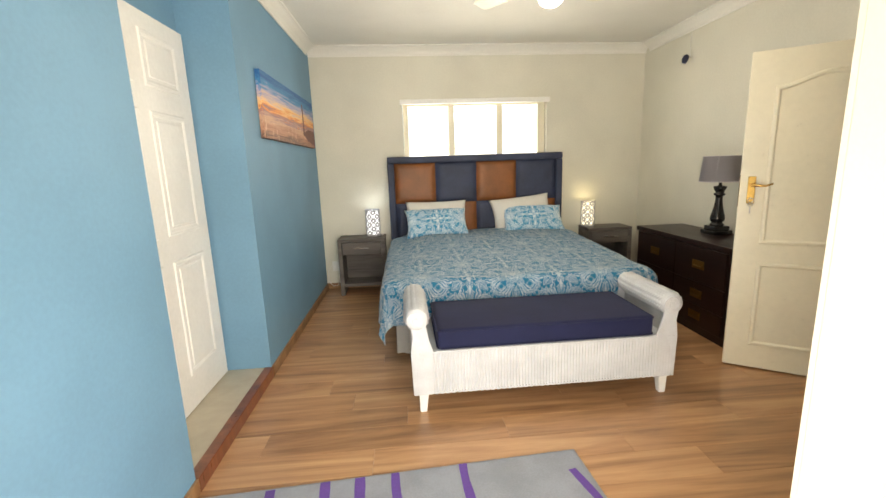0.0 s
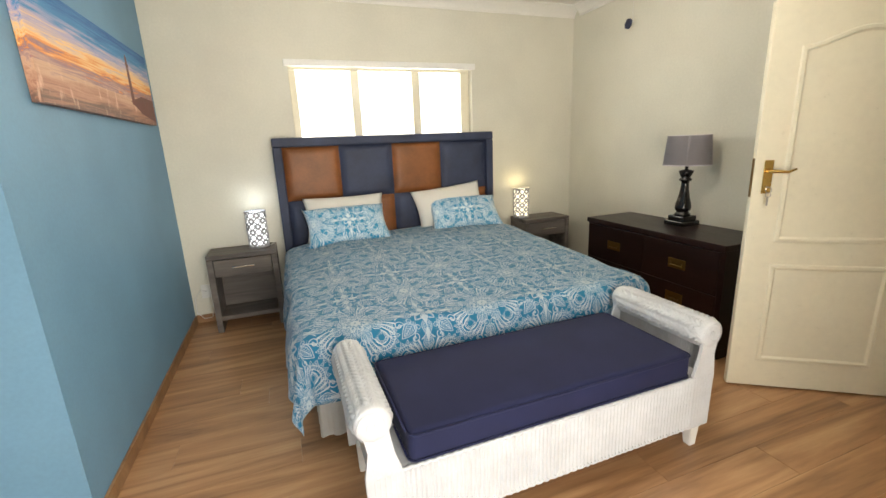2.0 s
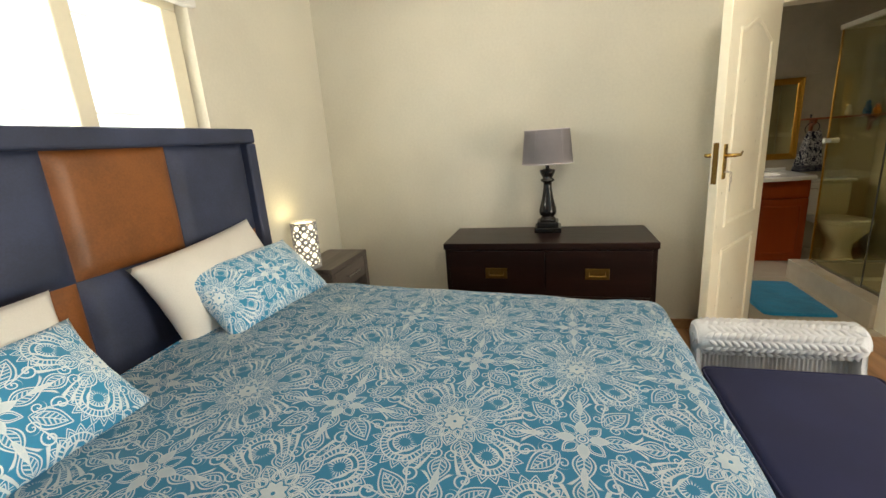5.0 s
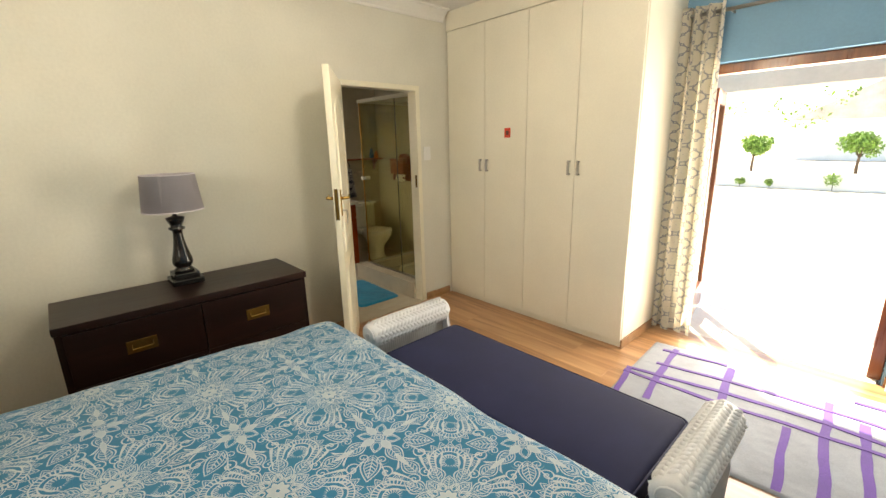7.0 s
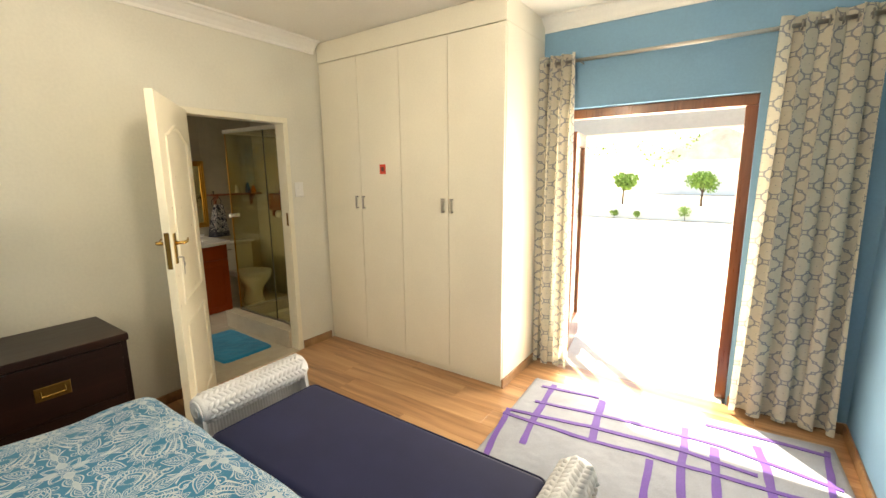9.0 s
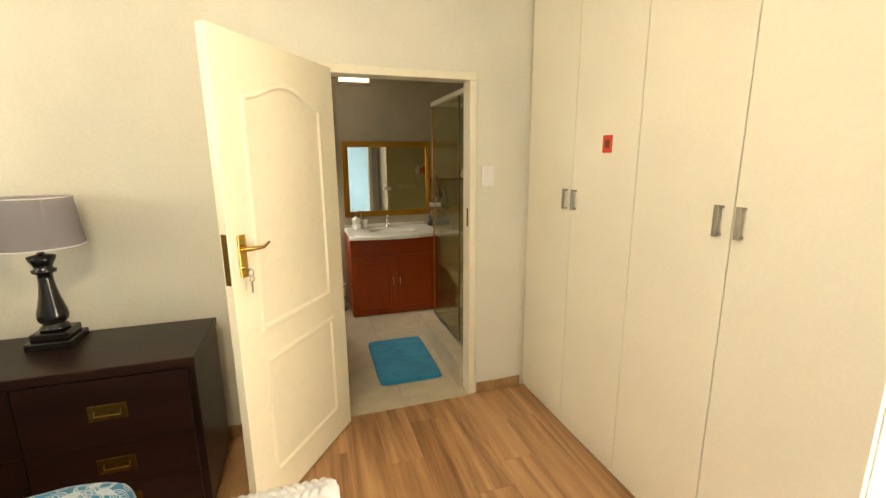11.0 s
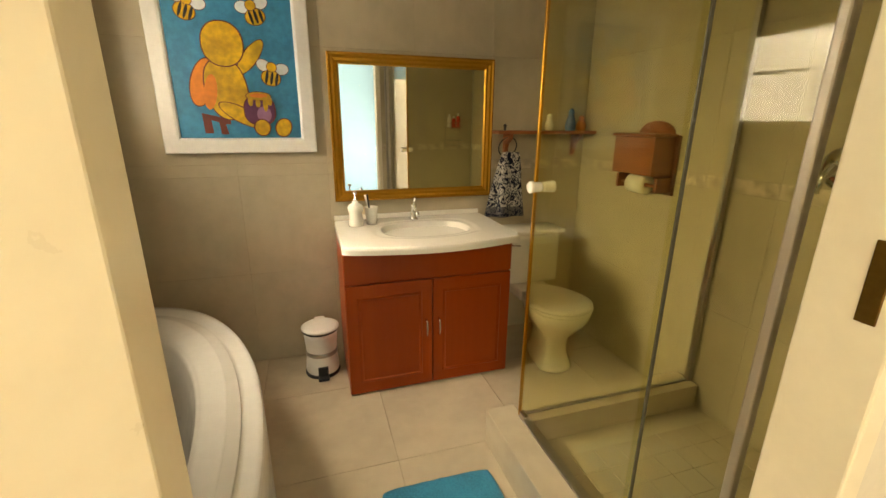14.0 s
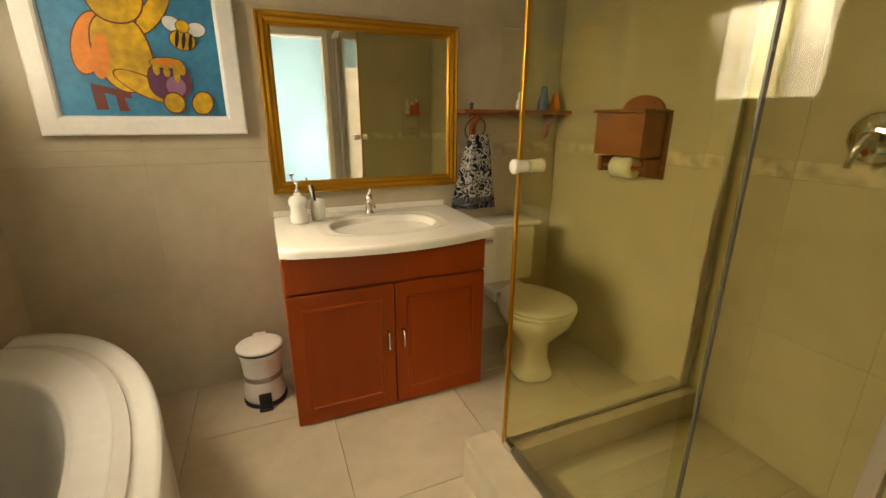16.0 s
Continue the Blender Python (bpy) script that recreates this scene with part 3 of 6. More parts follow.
cornice("trim_cornice_north", (XW, YN, ZC), (XE, YN, ZC), (0, -1, 0))
cornice("trim_cornice_east", (XE, 0.82, ZC), (XE, YN - 0.1, ZC), (-1, 0, 0))
cornice("trim_cornice_west", (XW, RY1, ZC), (XW, YN - 0.1, ZC), (1, 0, 0))
cornice("trim_cornice_west_front", (XW, YS, ZC), (XW, RY0, ZC), (1, 0, 0))
cornice("trim_cornice_south", (XW + 0.1, YS, ZC), (0.93, YS, ZC), (0, 1, 0))


def skirting(name, x0, y0, x1, y1, out):
    bm = box(min(x0, x1), min(y0, y1), 0, max(x0, x1) + out[0], max(y0, y1) + out[1], 0.072, 0.004) if out[0] >= 0 and out[1] >= 0 else \
        box(min(x0, x1) + min(out[0], 0), min(y0, y1) + min(out[1], 0), 0, max(x0, x1), max(y0, y1), 0.072, 0.004)
    solo(name, bm, M_SKIRT, "oak-coloured timber skirting board", "skirting board", kind="structure")


skirting("baseboard_west", XW, RY1, XW, YN - 0.016, (0.016, 0))
skirting("baseboard_west_front", XW, YS + 0.016, XW, RY0, (0.016, 0))
skirting("baseboard_north", XW, YN, XE, YN, (0, -0.016))
skirting("baseboard_east", XE, BY1 + 0.06, XE, YN - 0.016, (-0.016, 0))
skirting("baseboard_east_front", XE, 0.80, XE, BY0 - 0.06, (-0.016, 0))
skirting("baseboard_south", XW, YS, DX0 - 0.08, YS, (0, 0.016))

solo("trim_threshold", box(XW - 0.045, RY0 + 0.002, -0.02, XW + 0.014, RY1 - 0.002, 0.072, 0.004), M_MERANTI, "red-brown timber threshold strip at the recess", "threshold", kind="structure")

# outdoors
solo("ground", box(-300, -400, -0.30, 300, 300, -0.16), M_EARTH, "dry pale ground reaching the horizon", "ground", kind="structure")
solo("patio", box(-12, -9.4, -0.16, 14, -0.10, -0.03, 0.01), M_PAVING, "pale sunlit patio paving outside the door", "patio", kind="structure")
solo("door_sill", box(DX0 - 0.05, -0.10, -0.05, DX1 + 0.05, YS, 0.002, 0.002), M_PAVING, "pale door sill", "sill", kind="structure")
solo("lawn", box(-20, -10.2, -0.16, 20, -9.4, -0.13, 0.01), M_GRASS, "short green lawn beyond the patio", "lawn", kind="stuff")

# ---- patio door ----
pd = thing("door_1", (0, 0, 0), "red-brown timber patio door frame, its leaves folded open outside", "door", kind="structure")
part("jamb", box(DX0 - 0.068, -0.06, 0, DX0, 0.05, DZ, 0.006), M_MERANTI, pd)
part("jamb", box(DX1, -0.06, 0, DX1 + 0.068, 0.05, DZ, 0.006), M_MERANTI, pd)
part("head", box(DX0 - 0.068, -0.06, DZ, DX1 + 0.068, 0.05, DZ + 0.068, 0.006), M_MERANTI, pd)


part("strike_plate", box(DX0 - 0.001, -0.02, 1.36, DX0 + 0.004, 0.03, 1.46, 0.001), M_PLASTIC, pd, "pale plate on the jamb")


def glazed_leaf(hinge, width, angle, top):
    """A glazed timber leaf hung at a point, opened outwards."""
    leaf = thing("patio_door_leaf", (*hinge, 0), "red-brown timber glazed door leaf standing open outside", "door", "patio door leaves", rz=angle)
    part("stile", box(0, -0.02, 0.02, 0.10, 0.02, top, 0.005), M_MERANTI, leaf)
    part("stile", box(width - 0.10, -0.02, 0.02, width, 0.02, top, 0.005), M_MERANTI, leaf)
    part("rail", box(0.10, -0.02, top - 0.11, width - 0.10, 0.02, top, 0.005), M_MERANTI, leaf)
    part("rail", box(0.10, -0.02, 0.02, width - 0.10, 0.02, 0.25, 0.005), M_MERANTI, leaf)
    pane = part("pane", box(0.10, -0.003, 0.25, width - 0.10, 0.003, top - 0.11), M_PANE, leaf)
    pane.visible_shadow = False
    part("handle", tube([(width - 0.05, 0.02, 1.02), (width - 0.05, 0.06, 1.02), (width - 0.16, 0.065, 1.02)], 0.009), M_BRASS, leaf)
    part("handle_plate", box(width - 0.07, 0.018, 0.93, width - 0.03, 0.024, 1.10, 0.002), M_BRASS, leaf)


glazed_leaf((DX1 - 0.03, -0.09), 0.56, -81, DZ - 0.08)
glazed_leaf((DX0 - 0.09, -0.12), 0.56, -95, DZ - 0.01)

# verandah edge with a shallow arch
ver = thing("verandah", (0, 0, 0), "cream plastered verandah beam with a shallow arch", "verandah", kind="structure")
arch = [(-4.0, 2.38), (-4.0, 1.93)] + [(-4.0 + 0.25 + 6.5 * i / 24, 1.93 + 0.10 * math.sin(math.pi * i / 24) ** 0.5) for i in range(25)] + [(3.0, 1.93), (3.0, 2.38)]
bm = prism(arch, 0, 0.22)
bmesh.ops.transform(bm, verts=bm.verts, matrix=pose(0, -1.75, 0, 90, 0, 0))
part("beam", bm, M_PLASTER, ver)
for px in (-3.85, 2.85):
    part("pillar", box(px - 0.15, -1.97, -0.03, px + 0.15, -1.75, 2.05, 0.01), M_PLASTER, ver)

# garden
gw = solo("garden_wall", box(-15, -13.9, -0.16, 18, -13.6, 0.34, 0.02), M_GARDENWALL, "low white rendered garden wall beyond the lawn", "garden wall", kind="structure")


def leaf_cloud(bm, centre, radii, count, size, rnd):
    for _ in range(count):
        d = Vector((rnd.gauss(0, 1), rnd.gauss(0, 1), rnd.gauss(0, 1))).normalized() * rnd.uniform(0.62, 1.03)
        c = Vector(centre) + Vector((d.x * radii[0], d.y * radii[1], d.z * radii[2]))
        q = Euler((rnd.uniform(0, 6.3), rnd.uniform(0, 6.3), rnd.uniform(0, 6.3))).to_matrix()
        s = size * rnd.uniform(0.6, 1.3)
        vs = [bm.verts.new(c + q @ Vector(p) * s) for p in ((-0.5, 0, 0), (0, -0.28, 0.08), (0.5, 0, 0), (0, 0.28, 0.08))]
        bm.faces.new(vs)


rnd = random.Random(5)
for tx, ty, cr, cz in ((3.51, -15.2, 0.50, 1.16), (0.73, -15.2, 0.58, 1.16)):
    tr = thing("topiary_tree", (tx, ty, -0.16), "small clipped round-headed tree behind the garden wall", "tree", "clipped garden trees")
    bm = tube([(0, 0, 0), (0.02, 0, 0.6), (-0.01, 0.01, cz)], 0.05, 8, radii=[0.06, 0.045, 0.03])
    for k in range(7):
        a = 2 * math.pi * k / 7
        bm = tube([(0, 0, cz - 0.25), (0.15 * math.cos(a), 0.15 * math.sin(a), cz), (0.3 * math.cos(a), 0.3 * math.sin(a), cz + 0.25)], 0.012, 5, bm)
    part("trunk", bm, M_BARK, tr)
    bm = bmesh.new()
    for k in range(9):
        o = Vector((rnd.uniform(-1, 1), rnd.uniform(-1, 1), rnd.uniform(-0.6, 0.6))) * cr * 0.55
        leaf_cloud(bm, (o.x, o.y, cz + 0.16 + o.z), (cr * 0.55, cr * 0.55, cr * 0.5), 260, 0.10, rnd)
    part("crown", bm, M_LEAF, tr)
for sx, sy, r in ((1.07, -13.35, 0.15), (2.6, -13.35, 0.08), (3.4, -13.35, 0.08), (-0.6, -13.35, 0.09)):
    sh = thing("shrub", (sx, sy, -0.12), "low green shrub at the foot of the garden wall", "shrub", "garden shrubs")
    bm = bmesh.new()
    for k in range(4):
        leaf_cloud(bm, (rnd.uniform(-r, r), rnd.uniform(-r, r), r * 2.2), (r, r, r * 1.3), 90, 0.06, rnd)
    part("leaves", bm, M_LEAF, sh)
    part("stem", tube([(0, 0, 0), (0, 0, r * 2)], 0.012, 6), M_BARK, sh)
hedge = bmesh.new()
for hx, hz in ((4.1, 2.9), (3.4, 2.3), (2.2, 3.4), (6.5, 3.0), (8.0, 2.6), (-2.5, 2.4), (-4.0, 2.9), (-7, 2.5)):
    leaf_cloud(hedge, (hx, -24, hz), (0.9, 0.8, 0.6), 45, 0.20, rnd)
solo("distant_trees", hedge, M_LEAF, "pale sunlit trees beyond the garden", "trees", kind="stuff")
house = thing("house", (1.0, -36, -1.9), "distant white house with a red tiled roof", "house")
part("wall", box(-4, -3, 0, 4, 3, 4.4), M_GARDENWALL, house)
part("roof", prism([(-4.4, 4.3), (4.4, 4.3), (0, 6.6)], -3.4, 3.4, m=pose(0, 0, 0, 90, 0, 0)), M_ROOF, house)

# ---- bedroom window ----
wi = thing("window_1", (0, 0, 0), "white timber window with three panes and a reveal", "window", kind="structure")
WY = YN + 0.10
part("sill", box(WX0 - 0.0, YN + 0.004, WZ0, WX1, YN + 0.20, WZ0 + 0.03, 0.004), M_WHITE, wi)
part("head_trim", box(WX0 - 0.03, YN - 0.030, WZ1 - 0.045, WX1 + 0.03, YN + 0.02, WZ1 + 0.008, 0.004), M_WHITE, wi, "white blind head rail")
for a, b in ((WX0 + 0.002, WX0 + 0.06), (WX1 - 0.09, WX1 - 0.002), (0.455, 0.53), (1.03, 1.105)):
    part("window_frame", box(a, WY - 0.03, WZ0 + 0.03, b, WY + 0.03, WZ1 - 0.06, 0.006), M_CREAM, wi)
part("window_frame", box(WX0 + 0.002, WY - 0.03, WZ1 - 0.06, WX1 - 0.002, WY + 0.03, WZ1 - 0.002, 0.006), M_CREAM, wi)
part("window_frame", box(WX0 + 0.002, WY - 0.03, WZ0 + 0.03, WX1 - 0.002, WY + 0.03, WZ0 + 0.09, 0.006), M_CREAM, wi)
for a, b in ((WX0 + 0.06, 0.455), (0.53, 1.03), (1.105, WX1 - 0.09)):
    p = part("pane", box(a, WY - 0.002, WZ0 + 0.09, b, WY + 0.002, WZ1 - 0.06), M_PANE, wi)
    p.visible_shadow = False
bars = thing("burglar_bars", (0, 0, 0), "thin white steel burglar bars outside the window", "window bars")
for k in range(9):
    x = WX0 + 0.09 + k * 0.19
    part("bar", rod((x, WY + 0.10, WZ0 + 0.02), (x, WY + 0.10, WZ1), 0.004, 6), M_WHITE, bars)
for z in (1.45, 1.62, 2.02):
    part("bar", box(WX0 + 0.004, WY + 0.095, z, WX1 - 0.004, WY + 0.103, z + 0.012), M_WHITE, bars)
solo("neighbour_wall", box(-6, YN + 3.0, -0.16, 8, YN + 3.2, 1.72, 0.01), M_GARDENWALL, "pale sunlit boundary wall behind the house", "wall", kind="structure")

# ---- bathroom window ----
bw = thing("window_2", (0, 0, 0), "white frosted bathroom window over the bath", "window", kind="structure")
for b in ((VX0 + 0.002, YBN + 0.05, VZ0 + 0.002, VX0 + 0.05, YBN + 0.1, VZ1 - 0.002), (VX1 - 0.05, YBN + 0.05, VZ0 + 0.002, VX1 - 0.002, YBN + 0.1, VZ1 - 0.002),
          (VX0 + 0.05, YBN + 0.05, VZ0 + 0.002, VX1 - 0.05, YBN + 0.1, VZ0 + 0.05), (VX0 + 0.05, YBN + 0.05, VZ1 - 0.05, VX1 - 0.05, YBN + 0.1, VZ1 - 0.002),
          (VX0 + 0.05, YBN + 0.062, 1.70, VX1 - 0.05, YBN + 0.088, 1.715)):
    part("window_frame", box(*b, 0.004), M_WHITE, bw)
# Opaque pane; its emission stands in for daylight through the frosted glass.
p = part("pane", box(VX0 + 0.05, YBN + 0.072, VZ0 + 0.05, VX1 - 0.05, YBN + 0.078, VZ1 - 0.05), glow("frosted_daylight_pane", (0.95, 0.97, 1.0), 1.9), bw, "frosted glass pane glowing in place of daylight")

for k in range(4):
    x = VX0 + 0.15 + k * 0.10
    part("bar", rod((x, YBN + 0.055, VZ0 + 0.05), (x, YBN + 0.055, VZ1 - 0.05), 0.006, 8), M_WHITE, bw)

# ---- bathroom door and frame ----
bd = thing("door_2", (0, 0, 0), "cream painted door frame to the bathroom", "door frame", kind="structure")
for y0, y1 in ((BY0 - 0.045, BY0), (BY1, BY1 + 0.045)):
    part("jamb", box(XE - 0.014, y0, 0, XB + 0.016, y1, BZ, 0.004), M_CREAM, bd)
part("head", box(XE - 0.014, BY0 - 0.045, BZ, XB + 0.016, BY1 + 0.045, BZ + 0.045, 0.004), M_CREAM, bd)
part("strike_plate", box(XE + 0.008, BY0 - 0.001, 1.155, XE + 0.032, BY0 + 0.003, 1.27, 0.001), M_OLDBRASS, bd)


def moulding(x0, z0, x1, z1, side, arch=0.0):
    """A raised moulding round a door panel on one face, its top edge arched or straight."""
    pts = []
    n = 14 if arch else 1
    for i in range(n + 1):
        u = i / n
        lift = arch * 0.5 * (1 - math.cos(2 * math.pi * u)) if arch else 0
        pts.append((x0 + (x1 - x0) * u, z1 - arch + lift))
    loop = [(x0, z0)] + pts + [(x1, z0)]
    bm = bmesh.new()
    cx, cz = (x0 + x1) / 2, (z0 + z1) / 2
    rings = []
    for inset, h in ((0, 0), (0.006, 0.007), (0.020, 0.008), (0.032, -0.001)):
        ring = []
        for (x, z) in loop:
            dx, dz = math.copysign(inset, cx - x) if abs(cx - x) > 0.004 else 0, math.copysign(inset, cz - z)
            if 0.02 < (x - x0) / (x1 - x0) < 0.98:
                dx = 0
            ring.append(bm.verts.new((x + dx, side * (0.02 + h), z + dz)))
        rings.append(ring)
    for a, b in zip(rings, rings[1:]):
        k = len(a)
        for i in range(k):
            j = (i + 1) % k
            bm.faces.new((a[i], a[j], b[j], b[i]) if side < 0 else (b[i], b[j], a[j], a[i]))
    return bm


HA = math.degrees(math.atan2(2.45 - 1.996, 2.075 - 2.727))
leaf = thing("bathroom_door", (2.727, 1.996, 0), "cream moulded two-panel door standing open into the bedroom", "door", rz=HA)
LW, LH = 0.795, 2.035
slab = box(0, -0.02, 0.012, LW, 0.02, LH, 0.003)
part("slab", slab, M_CREAM, leaf)
for side in (-1, 1):
    part("upper_panel_moulding", moulding(0.13, 0.86, LW - 0.13, LH - 0.14, side, 0.07), M_CREAM, leaf)
    part("lower_panel_moulding", moulding(0.13, 0.17, LW - 0.13, 0.74, side), M_CREAM, leaf)
    pl = part("handle_plate", box(LW - 0.082, side * 0.0195, 1.12, LW - 0.040, side * 0.026, 1.29, 0.003), M_BRASS, leaf, "brass lock plate")
    part("lever", tube([(LW - 0.061, side * 0.024, 1.235), (LW - 0.061, side * 0.062, 1.235), (LW - 0.075, side * 0.068, 1.236), (LW - 0.13, side * 0.068, 1.232), (LW - 0.165, side * 0.066, 1.246)], 0.008, 10,
                      radii=[0.011, 0.009, 0.009, 0.007, 0.005]), M_BRASS, leaf, "curved brass lever handle", True)
part("lock_edge_plate", box(LW - 0.001, -0.012, 1.10, LW + 0.002, 0.012, 1.30, 0.0005), M_OLDBRASS, leaf)
for hz in (0.25, 1.75):
    part("hinge", rod((-0.006, 0.012, hz), (-0.006, 0.012, hz + 0.09), 0.007, 10), M_OLDBRASS, leaf)
keys = bmesh.new()
keys = rod((LW - 0.061, 0.024, 1.155), (LW - 0.061, 0.052, 1.155), 0.004, 8, keys)
keys = tube([(LW - 0.061 + 0.014 * math.cos(a), 0.054, 1.141 + 0.014 * math.sin(a)) for a in [i * 0.5236 for i in range(13)]], 0.0022, 6, keys)
keys = tube([(LW - 0.061 + 0.012 * math.cos(a), 0.056, 1.116 + 0.012 * math.sin(a)) for a in [i * 0.5236 for i in range(13)]], 0.0022, 6, keys)
keys = box(LW - 0.065, 0.052, 1.06, LW - 0.057, 0.055, 1.104, 0.0, bm=keys)
part("keys", keys, M_STEEL, leaf, "steel keys hanging in the lock")

# recess door
rd = thing("door_3", (RX + 0.004, RY0 + 0.06, 0.068), "white six-panel door in a blue recess", "door", kind="structure")
RW, RH = 1.02, 2.17
part("slab", box(0, 0, 0.005, 0.03, RW, RH, 0.003), M_WHITE, rd)
for (a, b) in ((0.11, 0.46), (0.56, 0.91)):
    for (z0, z1) in ((0.20, 0.88), (1.02, 1.68), (1.80, 2.08)):
        bm = sweep_frame(a, z0, b, z1, [(0, 0), (0.006, 0.007), (0.022, 0.007), (0.034, 0.001), (0.034, -0.004), (0, -0.004)])
        bm = box(a + 0.05, -0.006, z0 + 0.05, b - 0.05, 0.004, z1 - 0.05, 0.005, bm=bm)
        bmesh.ops.transform(bm, verts=bm.verts, matrix=Matrix(((0, -1, 0, 0.03), (1, 0, 0, 0), (0, 0, 1, 0), (0, 0, 0, 1))))
        part("panel", bm, M_WHITE, rd)

# ---- bed ----
BX0, BX1, BYF, BYH, BT = -0.17, 1.645, 2.83, 4.81, 0.63
bed = thing("bed", ((BX0 + BX1) / 2, 3.75, 0), "king-size divan bed with a white valance skirt", "bed")
O = Matrix.Translation((-(BX0 + BX1) / 2, -3.75, 0))


def wpart(name, bm, material, parent, label="", smooth=False):
    """A part given in room metres under a thing that is not turned."""
    return part(name, bm, material, parent, label, smooth, Matrix.Translation(-parent.matrix_world.translation))


wpart("base", box(BX0 + 0.04, BYF + 0.05, 0.10, BX1 - 0.04, BYH, 0.34, 0.02), M_LINEN, bed)
wpart("mattress", box(BX0 + 0.02, BYF + 0.03, 0.34, BX1 - 0.02, BYH, 0.60, 0.05, 3), M_LINEN, bed)


def skirt(u, v):
    per = [(BX0 - 0.02, BYH), (BX0 - 0.02, BYF + 0.0), (BX1 + 0.02, BYF + 0.0), (BX1 + 0.02, BYH)]
    lens = [BYH - BYF, BX1 - BX0, BYH - BYF]
    s = u * sum(lens)
    for (a, b, L) in zip(per, per[1:], lens):
        if s <= L or (a, b) == (per[-2], per[-1]):
            f = min(1, s / L)
            x, y = a[0] + (b[0] - a[0]) * f, a[1] + (b[1] - a[1]) * f
            break
        s -= L
    w = 0.012 * math.sin(u * 330) * (1 - v)
    return (x + w, y + w, 0.06 + 0.36 * v)


wpart("valance", sheet(skirt, 260, 4, 0.003), M_LINEN, bed, "gathered white valance")
for x, y in ((BX0 + 0.12, BYF + 0.14), (BX1 - 0.12, BYF + 0.14), (BX0 + 0.12, BYH - 0.14), (BX1 - 0.12, BYH - 0.14)):
    wpart("foot", lathe([(0.03, 0), (0.03, 0.1)], 12, pose(x, y, 0)), M_BLACK, bed)

# headboard
HX0, HX1, HZ = -0.275, 1.776, 1.540
hb = thing("headboard", ((HX0 + HX1) / 2, 4.855, 0), "navy suede headboard with tan leather squares", "headboard")
wpart("back_board", box(HX0 + 0.02, 4.845, 0.02, HX1 - 0.02, 4.915, HZ - 0.01, 0.005), M_NAVYLEATHER, hb)
wpart("top_border", box(HX0, 4.80, HZ - 0.075, HX1, 4.91, HZ, 0.012, 3), M_NAVYLEATHER, hb)
for x in (HX0, HX1 - 0.072):
    wpart("side_border", box(x, 4.80, 0.02, x + 0.072, 4.91, HZ - 0.076, 0.012, 3), M_NAVYLEATHER, hb)
n4 = (HX1 - HX0 - 0.144) / 4
for row, (z0, z1) in enumerate(((1.005, HZ - 0.078), (0.555, 1.002), (0.10, 0.552))):
    for c in range(4):
        x0 = HX0 + 0.072 + c * n4
        def puff(u, v, x0=x0, z0=z0, z1=z1):
            e = (1 - abs(2 * u - 1) ** 6) * (1 - abs(2 * v - 1) ** 6)
            return (x0 + 0.002 + u * (n4 - 0.004), 4.845 - 0.034 * e ** 0.4, z0 + v * (z1 - z0))
        tan = (c + row) % 2 == 0
        wpart("panel", sheet(puff, 16, 16), M_TANLEATHER if tan else M_NAVYLEATHER, hb, "tan leather square" if tan else "", True)

# duvet draped over the sides and the foot
DROP_S, DROP_F = 0.37, 0.35
DW, DL = BX1 - BX0 + 0.06, 1.86


def duvet_fn(s, t):
    u = -DROP_S + s * (DW + 2 * DROP_S)
    v = -DROP_F + t * (DL + DROP_F)
    cx, cy = min(max(u, 0), DW), max(v, 0)
    ox, oy = u - cx, v - cy
    d = math.hypot(ox, oy)
    nz = noise.noise(Vector((u * 2.1, v * 2.1, 0.0))) * 0.016 + noise.noise(Vector((u * 6, v * 6, 3.0))) * 0.006
    edge = min(u, DW - u, v + 0.06)
    z = BT + 0.012 * min(1, max(0, edge) / 0.35) + nz + 0.055 * min(1, max(0, v - 0.2) / 1.3) * min(1, max(0, u + 0.02) / 0.35)
    x, y = BX0 - 0.03 + cx, BYF - 0.03 + cy
    if d > 1e-6:
        R = 0.085
        a = min(d / R, 1.45)
        out = R * math.sin(a) + max(0, d - 1.45 * R) * 0.10
        down = R * (1 - math.cos(a)) + max(0, d - 1.45 * R) * 0.985
        along = v if abs(ox) > abs(oy) else u
        fold = 0.020 * min(1, d / 0.25) * math.sin(along * 17 + 1.5 * math.sin(along * 5)) + 0.012 * noise.noise(Vector((u * 5, v * 5, 8.0)))
        x += ox / d * (out + fold)
        y += oy / d * (out + 0.4 * fold)
        z -= down
    return (x, y, z)


dv = solo("duvet", sheet(duvet_fn, 150, 130, -0.012, lambda s, t: (s * (DW + 2 * DROP_S) - DROP_S - 0.03 + BX0 - 0.67, t * (DL + DROP_F) - DROP_F - 0.03 + BYF - 3.465)),
          M_DAMASK, "turquoise cotton duvet printed with white mandala flowers", "duvet", smooth=True)


